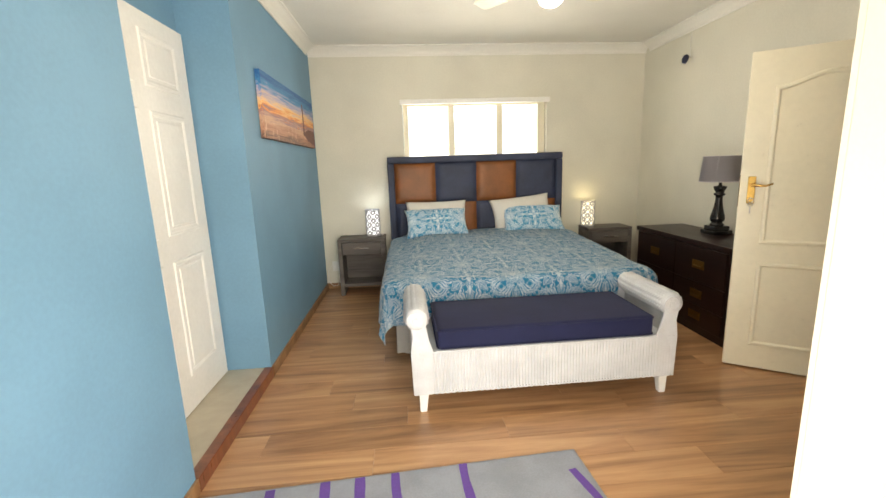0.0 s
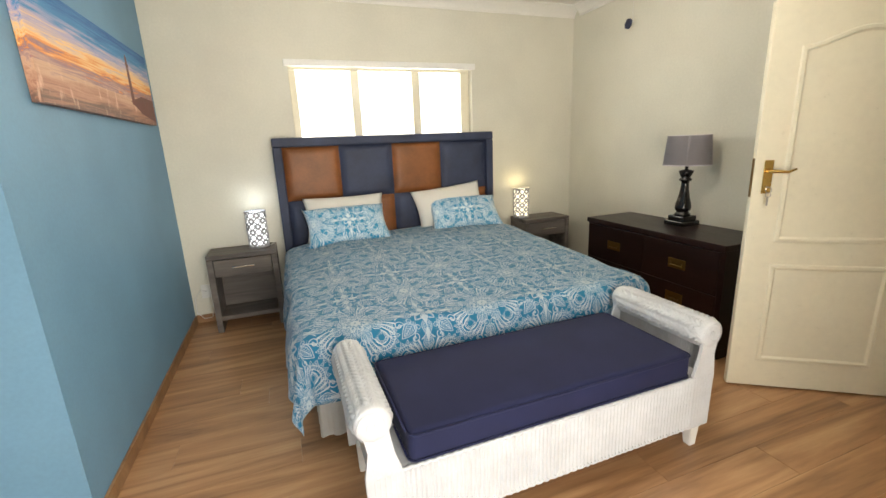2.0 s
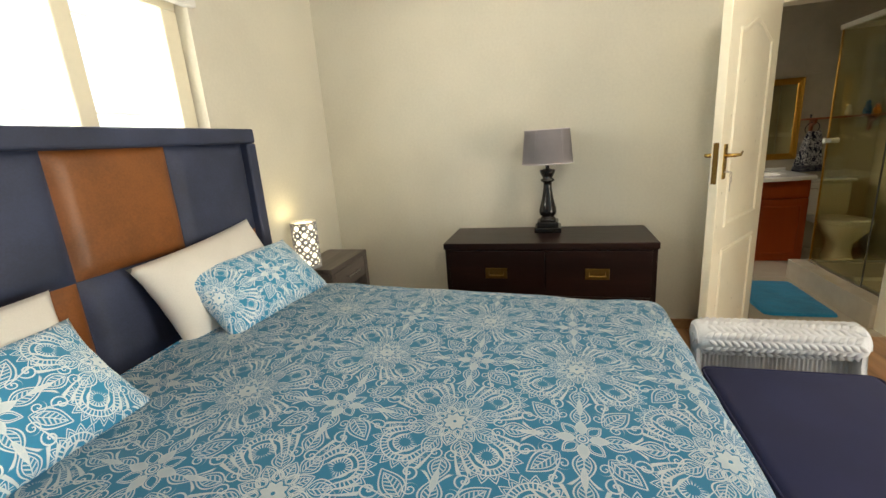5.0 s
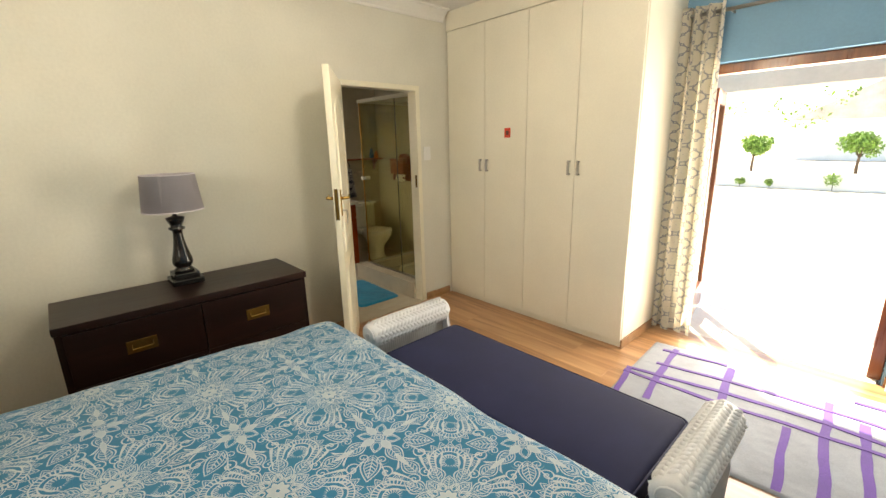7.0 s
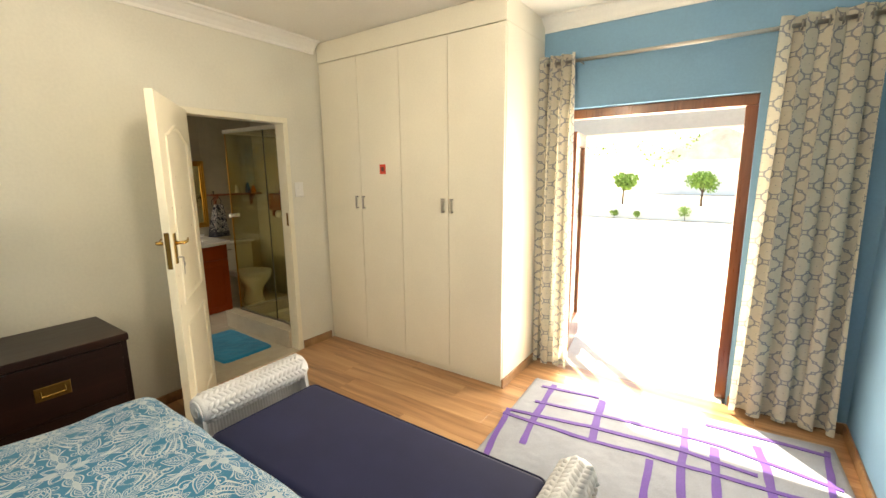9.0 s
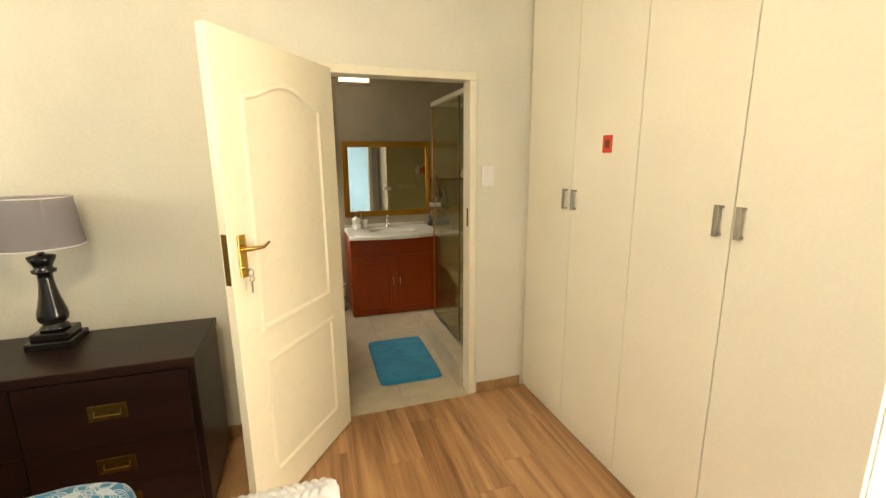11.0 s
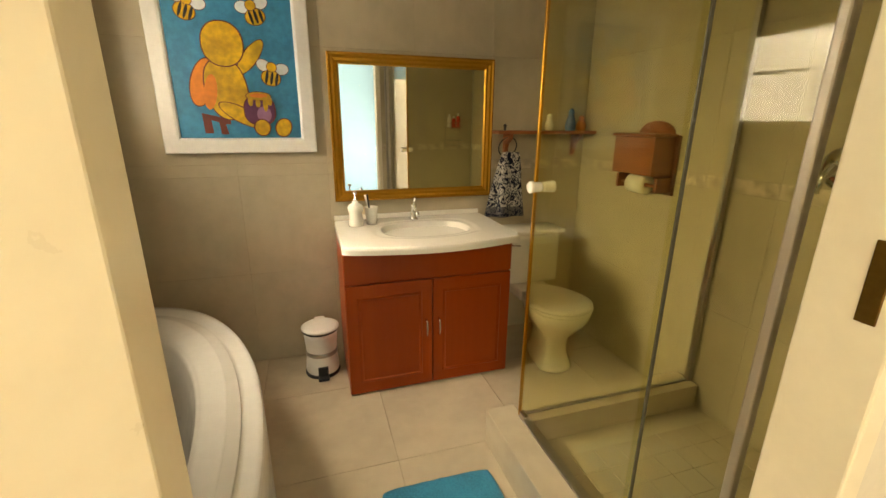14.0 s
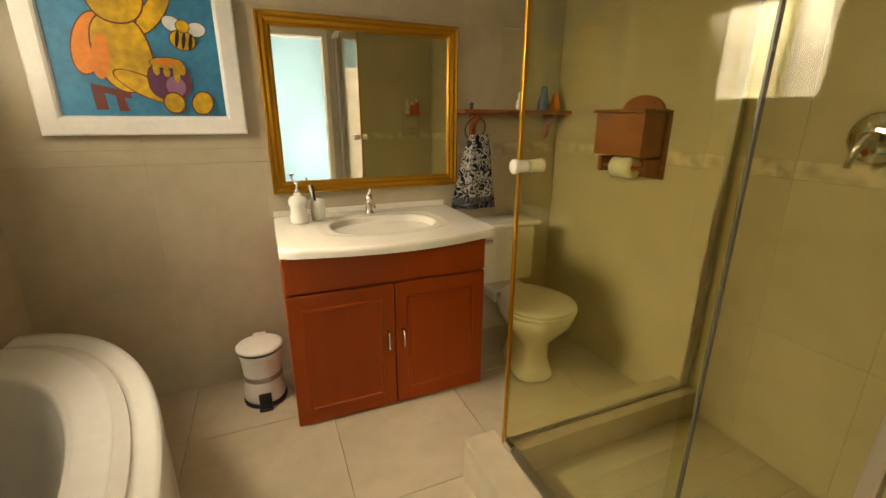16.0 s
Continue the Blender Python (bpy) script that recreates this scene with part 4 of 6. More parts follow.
def pillow(name, at, w, h, d, tilt, rz, material, label, group, roll=0.0):
    def half(sign):
        def fn(s, t):
            a, b = 2 * s - 1, 2 * t - 1
            e = max(0, (1 - abs(a) ** 2.6)) ** 0.55 * max(0, (1 - abs(b) ** 2.6)) ** 0.55
            pin = 1 - 0.06 * (1 - abs(a) ** 2) * abs(b) ** 3
            pin2 = 1 - 0.08 * (1 - abs(b) ** 2) * abs(a) ** 3
            wr = 0.012 * noise.noise(Vector((a * 3 + rz, b * 3, sign * 2.0))) * e
            return (a * w / 2 * pin2, sign * (d / 2 * e + wr), h / 2 + b * h / 2 * pin)
        return fn
    bm = sheet(half(-1), 26, 20, 0, lambda s, t: ((s - 0.5) * w * 1.1 + 0.33, (t - 0.5) * h * 1.1))
    me = bpy.data.meshes.new("tmp")
    back = sheet(half(1), 26, 20, 0, lambda s, t: (s * w, t * h))
    back.to_mesh(me)
    back.free()
    bm.from_mesh(me)
    bpy.data.meshes.remove(me)
    bmesh.ops.remove_doubles(bm, verts=bm.verts, dist=0.0005)
    bmesh.ops.recalc_face_normals(bm, faces=bm.faces)
    solo(name, bm, material, label, "pillow", pose(*at, -tilt, roll, rz), True, group)


pillow("pillow", (0.26, 4.60, 0.66), 0.70, 0.40, 0.17, 22, 0, M_LINEN, "white cotton pillow leaning on the headboard", "pillows")
pillow("pillow", (1.28, 4.62, 0.66), 0.72, 0.42, 0.18, 24, 2, M_LINEN, "white cotton pillow leaning on the headboard", "pillows", -5)
pillow("cushion", (0.255, 4.39, 0.665), 0.70, 0.385, 0.17, 43, 3, M_DAMASK, "turquoise mandala-print pillow propped on the bed", "printed pillows")
pillow("cushion", (1.34, 4.43, 0.665), 0.70, 0.385, 0.18, 46, -4, M_DAMASK, "turquoise mandala-print pillow propped on the bed", "printed pillows")

# ---- wicker bench at the foot ----
bench = thing("wicker_bench", (0.702, 2.388, 0), "white-painted wicker bench with rolled arms at the bed's foot", "bench", rz=0.4)
BW2, BD2 = 0.735, 0.262          # half width between arms, half depth


def ribbed(x0, x1, z0, z1, y, side, pitch=0.018, depth=0.012):
    """Upright canes side by side, as one woven panel."""
    n = max(3, int((x1 - x0) / pitch)) * 4
    def fn(s, t):
        x = x0 + s * (x1 - x0)
        h = depth * abs(math.sin(math.pi * (x - x0) / pitch))
        return (x, y + side * h + 0.0012 * math.sin(t * (z1 - z0) * 520 + x * 60), z0 + t * (z1 - z0))
    return sheet(fn, n, 14)


part("seat_frame", box(-BW2 - 0.01, -BD2 + 0.004, 0.13, BW2 + 0.01, BD2 - 0.004, 0.385, 0.01), M_WICKER, bench)
part("front_panel", ribbed(-BW2 - 0.04, BW2 + 0.04, 0.125, 0.375, -BD2 - 0.002, -1), M_WICKER, bench, "upright-cane wicker front", True)
part("back_panel", ribbed(-BW2 - 0.04, BW2 + 0.04, 0.125, 0.375, BD2 + 0.002, 1), M_WICKER, bench, "", True)
for z in (0.128, 0.378):
    for sy in (-1, 1):
        pts = [(-BW2 - 0.04 + i * 0.01, sy * (BD2 + 0.004) + 0.003 * math.sin(i * 1.9), z + 0.003 * math.cos(i * 1.9)) for i in range(int((2 * BW2 + 0.08) / 0.01) + 1)]
        part("edge_braid", tube(pts, 0.009, 6), M_WICKER, bench, "", True)
for sx in (-1, 1):
    for sy in (-1, 1):
        bm = bmesh.new()
        bmesh.ops.create_cube(bm, size=1.0)
        for v in bm.verts:
            k = 0.058 if v.co.z > 0 else 0.038
            v.co = Vector((v.co.x * k + sx * (BW2 - 0.005 if v.co.z > 0 else BW2 + 0.002), v.co.y * k + sy * (BD2 - 0.028), 0.0 if v.co.z < 0 else 0.14))
        bmesh.ops.bevel(bm, geom=bm.edges[:], offset=0.004, segments=2, affect="EDGES")
        part("leg", bm, M_WHITE, bench)
    # side panel curving out to the rolled arm
    def side_fn(s, t, sx=sx):
        z = 0.13 + t * 0.45
        bulge = 0.05 * t ** 2 + 0.014 * math.sin(t * math.pi)
        y = -BD2 + s * 2 * BD2
        h = 0.005 * abs(math.sin(math.pi * y / 0.0145))
        return (sx * (BW2 - 0.03 + bulge) + sx * h, y, z)
    part("arm_panel", sheet(side_fn, 148, 12, 0.03), M_WICKER, bench, "upright-cane wicker arm side", True)
    for sy in (-1, 1):
        out = [(BW2 - 0.06, 0.12), (BW2 - 0.065, 0.39), (BW2 - 0.045, 0.45), (BW2 - 0.03, 0.51), (BW2 - 0.03, 0.58), (BW2 + 0.065, 0.58), (BW2 + 0.055, 0.53), (BW2 + 0.042, 0.48), (BW2 + 0.055, 0.42), (BW2 + 0.062, 0.38), (BW2 + 0.055, 0.12)]
        bm = prism([(sx * x, z) for x, z in (out if sx > 0 else out[::-1])], 0, 0.016, 0.004)
        bmesh.ops.transform(bm, verts=bm.verts, matrix=pose(0, sy * (BD2 - 0.004) + (0.016 if sy > 0 else 0.0), 0, 90, 0, 0))
        part("arm_end", bm, M_WICKER, bench)
    ax, az, ar = sx * (BW2 + 0.02), 0.578, 0.064
    core = lathe([(0, -BD2 - 0.012), (ar * 0.5, -BD2 - 0.016), (ar * 0.9, -BD2 - 0.012), (ar, -BD2), (ar, BD2), (ar * 0.9, BD2 + 0.012), (ar * 0.5, BD2 + 0.016), (0, BD2 + 0.012)], 28)
    bmesh.ops.transform(core, verts=core.verts, matrix=pose(ax, 0, az, 90, 0, 0))
    part("arm_roll", core, M_WICKER, bench, "", True)
    weave = bmesh.new()
    cols, rows = 14, 20
    for c in range(cols):
        for r in range(rows):
            th = 2 * math.pi * (c + 0.5) / cols
            y = -BD2 + 0.012 + (2 * BD2 - 0.024) * (r + 0.5 * (c % 2)) / rows
            lean = 38 if c % 2 else -38
            m = pose(ax, 0, az) @ Matrix.Rotation(th, 4, "Y") @ Matrix.Translation((0, y, ar + 0.001)) @ Matrix.Rotation(radians(lean), 4, "Z") @ Matrix.Diagonal((0.0096, 0.0205, 0.0085, 1))
            vs = [weave.verts.new(m @ Vector(p)) for p in ((0, -1, -0.2), (0.7, -0.6, 0), (-0.7, -0.6, 0), (0, -0.5, 0.8), (1, 0, 0), (-1, 0, 0), (0, 0, 1.1), (0.7, 0.6, 0), (-0.7, 0.6, 0), (0, 0.5, 0.8), (0, 1, -0.2))]
            for f in ((0, 1, 3), (0, 3, 2), (1, 4, 6, 3), (3, 6, 5, 2), (4, 7, 9, 6), (6, 9, 8, 5), (7, 10, 9), (9, 10, 8)):
                weave.faces.new([vs[i] for i in f])
    part("arm_braid", weave, M_WICKER, bench, "chunky plaited white wicker", True)
    for sy in (-1, 1):
        sp = [((0.005 + 0.0052 * a) * math.cos(a) + ax, sy * (BD2 + 0.014), (0.005 + 0.0052 * a) * math.sin(a) + az) for a in [i * 0.4 for i in range(25)]]
        part("scroll", tube(sp, 0.0045, 6), M_WICKER, bench, "", True)

cu = thing("bench_cushion", (0.705, 2.392, 0.385), "dark navy boxed seat cushion on the wicker bench", "cushion", rz=0.4)
part("cover", box(-0.645, -0.275, 0.0, 0.645, 0.27, 0.125, 0.028, 4), M_NAVYCUSH, cu, "", True)
for z in (0.112, 0.014):
    ring = []
    for (sx, sy) in ((-1, -1), (1, -1), (1, 1), (-1, 1)):
        for k in range(5):
            a = math.atan2(sy, sx) - math.pi / 4 + k * math.pi / 8
            ring.append((sx * 0.615 + 0.032 * math.cos(a), (sy * 0.2725 - 0.0025) - sy * 0.030 + 0.032 * math.sin(a), z))
    part("piping", tube(ring + ring[:1], 0.0045, 6), M_NAVYCUSH, cu, "", True)

# ---- bedside tables and their lamps ----
def nightstand(at, group):
    ns = thing("bedside_table", at, "grey oak bedside table with one drawer and an open shelf", "bedside table", group)
    w, d, h = 0.527, 0.315, 0.65
    part("top", box(-w / 2, -d, h - 0.035, w / 2, 0, h, 0.003), M_GREYOAK, ns)
    for s in (-1, 1):
        x = s * (w / 2 - 0.0225)
        part("side", box(x - 0.0225, -d + 0.0, 0.0, x + 0.0225, -0.005, h - 0.036, 0.003), M_GREYOAK, ns)
    part("back", box(-w / 2 + 0.046, -0.016, 0.09, w / 2 - 0.046, -0.005, h - 0.036), M_GREYOAK, ns)
    part("shelf", box(-w / 2 + 0.046, -d + 0.01, 0.10, w / 2 - 0.046, -0.017, 0.135, 0.002), M_GREYOAK, ns)
    dr = part("drawer", box(-w / 2 + 0.049, -d + 0.004, 0.470, w / 2 - 0.049, -d + 0.25, 0.608, 0.002), M_GREYOAK, ns)
    hd = bmesh.new()
    hd = box(-0.085, -d - 0.026, 0.540, 0.085, -d - 0.018, 0.552, 0.002, bm=hd)
    for s in (-1, 1):
        hd = box(s * 0.075 - 0.004, -d - 0.02, 0.542, s * 0.075 + 0.004, -d + 0.006, 0.550, bm=hd)
    part("handle", hd, M_CHROME, dr, "slim chrome bar handle")
    return ns


nightstand((-0.606, 4.917, 0), "bedside tables")
nightstand((2.30, 4.917, 0), "bedside tables")


def cutout_lamp(at, material, label):
    lamp = thing("table_lamp", at, label, "lamp", "bedside lamps")
    R, H, cols, rows = 0.083, 0.31, 11, 6
    bm = bmesh.new()
    for c in range(cols):
        for r in range(rows):
            z0 = 0.02 + (H - 0.03) * r / rows
            z1 = 0.02 + (H - 0.03) * (r + 1) / rows
            a0, a1 = 2 * math.pi * c / cols, 2 * math.pi * (c + 1) / cols
            big = (c + r) % 2 == 0
            hr = 0.38 if big else 0.20
            sq, hole = [], []
            for k in range(12):
                t = 2 * math.pi * k / 12
                cx, cz = math.cos(t), math.sin(t)
                m = max(abs(cx), abs(cz))
                for lst, u, v in ((sq, 0.5 + 0.5 * cx / m, 0.5 + 0.5 * cz / m), (hole, 0.5 + hr * cx * (1 + 0.10 * math.cos(4 * t)), 0.5 + hr * cz * (1 + 0.10 * math.cos(4 * t)))):
                    a = a0 + (a1 - a0) * u
                    lst.append(bm.verts.new((R * math.cos(a), R * math.sin(a), z0 + (z1 - z0) * v)))
            for k in range(12):
                j = (k + 1) % 12
                bm.faces.new((sq[k], sq[j], hole[j], hole[k]))
    bmesh.ops.remove_doubles(bm, verts=bm.verts, dist=0.0003)
    bmesh.ops.solidify(bm, geom=bm.faces[:], thickness=0.0015)
    part("shade", bm, M_LAMPMETAL, lamp, "white metal shade with cut-out flowers")
    part("base", lathe([(0.0, 0), (R, 0), (R, 0.02), (0.0, 0.02)], 28), M_LAMPMETAL, lamp)
    for z in (0.300, 0.306):
        part("rim", tube([(R * math.cos(a), R * math.sin(a), z) for a in [i * math.pi / 16 for i in range(33)]], 0.003, 6), M_LAMPMETAL, lamp)
    part("diffuser", lathe([(R - 0.012, 0.02), (R - 0.012, 0.295)], 28, closed=False), material, lamp, "glowing inner sleeve")
    return lamp


cutout_lamp((-0.475, 4.79, 0.65), M_GLOWCOOL, "lit white cut-out cylinder lamp on a bedside table")
cutout_lamp((2.10, 4.80, 0.65), M_GLOWWARM, "lit white cut-out cylinder lamp with a warm bulb")
for x, y, col in ((-0.482, 4.78, (0.80, 0.93, 1.0)), (2.11, 4.79, (1.0, 0.86, 0.45))):
    lp = bpy.data.lights.new("bulb", "POINT")
    lp.energy, lp.color, lp.shadow_soft_size = 0.17, col, 0.05
    new("bulb", lp).matrix_world = pose(x, y, 0.65 + 0.33)

# cable and socket by the corner
solo("wall_socket", box(-1.00, 4.921, 0.22, -0.92, 4.934, 0.34, 0.004), M_PLASTIC, "white plastic wall socket near the corner", "socket")
solo("lamp_cable", tube([(-0.96, 4.915, 0.28), (-0.995, 4.885, 0.31), (-1.04, 4.855, 0.24), (-1.045, 4.855, 0.12), (-1.0, 4.875, 0.05), (-0.94, 4.895, 0.05), (-0.90, 4.924, 0.3), (-0.80, 4.926, 0.60)], 0.0035, 8), M_PLASTIC, "white lamp cable looping behind the bedside table", "cable", smooth=True)
tr2 = tube([(-0.39, 4.80, 0.654), (-0.365, 4.84, 0.655), (-0.36, 4.90, 0.654)], 0.003, 6)
solo("lamp_flex", tr2, M_PLASTIC, "white lamp flex lying on the bedside table", "cable", smooth=True)

# ---- dresser ----
DRX0, DRX1, DRY0, DRY1, DRZ = 2.222, 2.70, 2.645, 3.888, 0.772
dr = thing("dresser", ((DRX0 + DRX1) / 2, (DRY0 + DRY1) / 2, 0), "espresso-brown campaign dresser with brass inset pulls", "dresser")
wpart("top", box(DRX0 - 0.006, DRY0 - 0.006, DRZ - 0.04, DRX1, DRY1 + 0.006, DRZ, 0.004), M_DARK, dr)
wpart("carcass", box(DRX0 + 0.012, DRY0, 0.07, DRX1 - 0.004, DRY1, DRZ - 0.041, 0.003), M_DARK, dr)
wpart("plinth", box(DRX0 + 0.03, DRY0 + 0.01, 0.0, DRX1 - 0.02, DRY1 - 0.01, 0.069), M_DARK, dr)
ym = (DRY0 + DRY1) / 2
for z0, z1 in ((0.440, 0.722), (0.245, 0.436), (0.085, 0.241)):
    for y0, y1 in ((DRY0 + 0.03, ym - 0.003), (ym + 0.003, DRY1 - 0.03)):
        d = wpart("drawer", box(DRX0 - 0.002, y0, z0, DRX0 + 0.03, y1, z1, 0.001), M_DARK, dr)
        cy, cz = (y0 + y1) / 2, (z0 + z1) / 2
        pl = part("pull", box(DRX0 - 0.006, cy - 0.068, cz - 0.034, DRX0 - 0.0015, cy + 0.068, cz + 0.034, 0.002), M_OLDBRASS, d, "brass inset campaign pull")
        part("pull_bail", tube([(DRX0 - 0.005, cy - 0.045, cz + 0.012), (DRX0 - 0.011, cy - 0.045, cz - 0.012), (DRX0 - 0.011, cy + 0.045, cz - 0.012), (DRX0 - 0.005, cy + 0.045, cz + 0.012)], 0.004, 6), M_OLDBRASS, d)

# ---- dresser lamp ----
la = thing("table_lamp", (2.57, 3.255, DRZ), "black turned-wood table lamp with a grey linen shade", "lamp")
part("plinth", box(-0.085, -0.085, 0, 0.085, 0.085, 0.035, 0.006), M_BLACKGLOSS, la)
part("plinth_step", box(-0.068, -0.068, 0.034, 0.068, 0.068, 0.07, 0.006), M_BLACKGLOSS, la)
part("stem", lathe([(0.0, 0.069), (0.05, 0.069), (0.055, 0.08), (0.045, 0.092), (0.038, 0.098), (0.052, 0.112), (0.056, 0.13), (0.053, 0.155), (0.045, 0.185), (0.036, 0.225), (0.029, 0.27), (0.026, 0.305),
                    (0.028, 0.325), (0.042, 0.33), (0.044, 0.342), (0.03, 0.35), (0.036, 0.365), (0.046, 0.385), (0.05, 0.402), (0.03, 0.408), (0.012, 0.412), (0.012, 0.46), (0.0, 0.46)], 36), M_BLACKGLOSS, la, "", True)
sh = lathe([(0.160, 0.445), (0.140, 0.655)], 48, closed=False)
bmesh.ops.solidify(sh, geom=sh.faces[:], thickness=0.002)
part("shade", sh, M_GREYSHADE, la, "grey linen drum shade", True)
for r, z in ((0.160, 0.446), (0.140, 0.654)):
    part("shade_rim", tube([(r * math.cos(a), r * math.sin(a), z) for a in [i * math.pi / 24 for i in range(49)]], 0.003, 6), M_GREYSHADE, la, "", True)
part("shade_fitting", tube([(-0.14, 0, 0.64), (0, 0, 0.63), (0.14, 0, 0.64)], 0.002, 6), M_STEEL, la)
part("bulb", lathe([(0, 0.46), (0.016, 0.465), (0.02, 0.49), (0.03, 0.53), (0.02, 0.56), (0, 0.566)], 16), M_PLASTIC, la, "", True)

# ---- wardrobe ----
WRX, WRY = 0.922, 0.785
wr = thing("wardrobe", ((WRX + XE) / 2, 0.46, 0), "cream built-in wardrobe with four tall doors to the ceiling", "wardrobe")
wpart("carcass", box(WRX, YS + 0.004, 0.0, XE - 0.003, WRY - 0.022, 2.569, 0.002), M_WARD, wr)
wpart("top_filler", box(WRX, YS + 0.004, 2.57, XE - 0.003, WRY - 0.004, ZC - 0.003, 0.003), M_WARD, wr)
wpart("plinth", box(WRX + 0.01, WRY - 0.06, 0.0, XE - 0.004, WRY - 0.021, 0.045), M_WARD, wr)
edges = [WRX + 0.002, 1.385, 1.845, 2.305, XE - 0.022]
for i, (a, b) in enumerate(zip(edges, edges[1:])):
    d = wpart("door", box(a + 0.002, WRY - 0.02, 0.05, b - 0.002, WRY, 2.562, 0.0025), M_WARD, wr)
    hx = {0: b - 0.035, 1: a + 0.045, 2: b - 0.035, 3: a + 0.045}[i]
    bm = box(hx - 0.010, WRY + 0.020, 1.30, hx + 0.010, WRY + 0.026, 1.41, 0.002)
    for z in (1.303, 1.399):
        bm = box(hx - 0.009, WRY - 0.001, z, hx + 0.009, WRY + 0.022, z + 0.008, bm=bm)
    part("handle", bm, M_STEEL, d, "brushed steel bow handle")
wpart("side_skirting", box(WRX - 0.016, YS + 0.02, 0.0, WRX - 0.001, WRY + 0.004, 0.072, 0.004), M_SKIRT, wr, "oak skirting along the wardrobe side")
solo("sticker", box(2.01, WRY + 0.0005, 1.595, 2.075, WRY + 0.003, 1.675), M_RED, "small red warning sticker on a wardrobe door", "sticker")
solo("sticker_mark", box(2.027, WRY + 0.0031, 1.617, 2.058, WRY + 0.0045, 1.653), M_PICBRN, "dark printed square on the red sticker", "sticker")

# ---- curtains ----
def curtain(x0, x1, folds, label, lean=0.0):
    cu = thing("curtain", ((x0 + x1) / 2, 0.19, 0), label, "curtain", "patio door curtains")
    cx = (x0 + x1) / 2
    W = x1 - x0
    cloth_w = W * 2.1
    def fn(s, t):
        z = 0.02 + t * 2.43
        spread = 1 + 0.16 * (1 - t)
        ph = s * folds * 2 * math.pi
        amp = 0.036 + 0.012 * (1 - t) * math.sin(s * 9 + 1)
        x = (s - 0.5) * W * spread + 0.016 * math.sin(ph * 2 + t * 2) + lean * (1 - t)
        y = amp * math.cos(ph + 0.5 * math.sin(t * 3 + s * 4)) + 0.012 * (1 - t)
        return (x, y, z)
    bm = sheet(fn, folds * 22, 40, 0.002, lambda s, t: (s * cloth_w, t * 2.43))
    part("cloth", bm, M_CURTAIN, cu, "", True)
    for k in range(folds * 2):
        s = (k + 0.5) / (folds * 2)
        x = (s - 0.5) * W
        part("eyelet", tube([(x, 0.026 * math.cos(a), 2.395 + 0.026 * math.sin(a)) for a in [i * math.pi / 8 for i in range(17)]], 0.005, 6), M_STEEL, cu, "steel eyelet ring")


curtain(0.655, 0.905, 3, "cream trellis-patterned eyelet curtain gathered beside the wardrobe", -0.02)
curtain(-0.985, -0.53, 4, "cream trellis-patterned eyelet curtain drawn back by the wall", 0.01)
rl = thing("curtain_rod", (0, 0.19, 2.395), "brushed steel curtain rod over the patio door", "curtain rod")
part("pole", rod((-1.05, 0, 0), (0.915, 0, 0), 0.0125, 14), M_STEEL, rl, "", True)
part("finial", lathe([(0, -0.04), (0.018, -0.04), (0.018, 0.0), (0, 0)], 16, pose(-1.05, 0, 0, 0, 90, 0)), M_STEEL, rl, "", True)
for x in (-1.01, 0.62, 0.905):
    part("bracket", tube([(x, 0, -0.012), (x, -0.04, -0.012), (x, -0.069, -0.012)], 0.007, 8), M_STEEL, rl)

# ---- rug ----
RGX0, RGX1, RGY0, RGY1 = -1.00, 0.75, 0.40, 1.64
rug = thing("rug", ((RGX0 + RGX1) / 2, (RGY0 + RGY1) / 2, 0), "pale grey rug with crossing purple lines", "rug")


def pile(s, t):
    x = -1.0 - 0.065 * t + s * (1.765 - 0.0 * t)
    y = 0.34 + 0.15 * s + t * (1.25 - 0.045 * s)
    e = min(s, 1 - s, t * 0.75, (1 - t) * 0.75)
    return (x, y, 0.004 + 0.010 * min(1, e / 0.008) + 0.0012 * noise.noise(Vector((x * 30, y * 30, 0))))


wpart("tufted_face", sheet(pile, 130, 100), M_RUG, rug, "", True)


def stripe(pts, w, lift):
    """A soft, uneven line of coloured pile through the points."""
    P = [Vector((x - 0.03, y - 0.015, 0)) for x, y in pts]
    line = []
    for a, b in zip(P, P[1:]):
        k = max(2, int((b - a).length / 0.03))
        line += [a.lerp(b, i / k) for i in range(k)]
    line.append(P[-1])
    bm = bmesh.new()
    L, R = [], []
    for i, p in enumerate(line):
        d = (line[min(i + 1, len(line) - 1)] - line[max(i - 1, 0)]).normalized()
        nrm = Vector((-d.y, d.x, 0))
        ww = w * (1 + 0.22 * noise.noise(p * 8)) / 2
        p = p + nrm * 0.008 * noise.noise(p * 5 + Vector((3, 1, 2)))
        L.append((bm.verts.new(p + nrm * ww + Vector((0, 0, 0.0158 + lift))), bm.verts.new(p + nrm * ww + Vector((0, 0, 0.010)))))
        R.append((bm.verts.new(p - nrm * ww + Vector((0, 0, 0.0158 + lift))), bm.verts.new(p - nrm * ww + Vector((0, 0, 0.010)))))
    for i in range(len(L) - 1):
        bm.faces.new((L[i][0], R[i][0], R[i + 1][0], L[i + 1][0]))
        bm.faces.new((L[i][1], L[i][0], L[i + 1][0], L[i + 1][1]))
        bm.faces.new((R[i][0], R[i][1], R[i + 1][1], R[i + 1][0]))
    wpart("stripe", bm, M_PURPLE, rug, "purple line of pile")


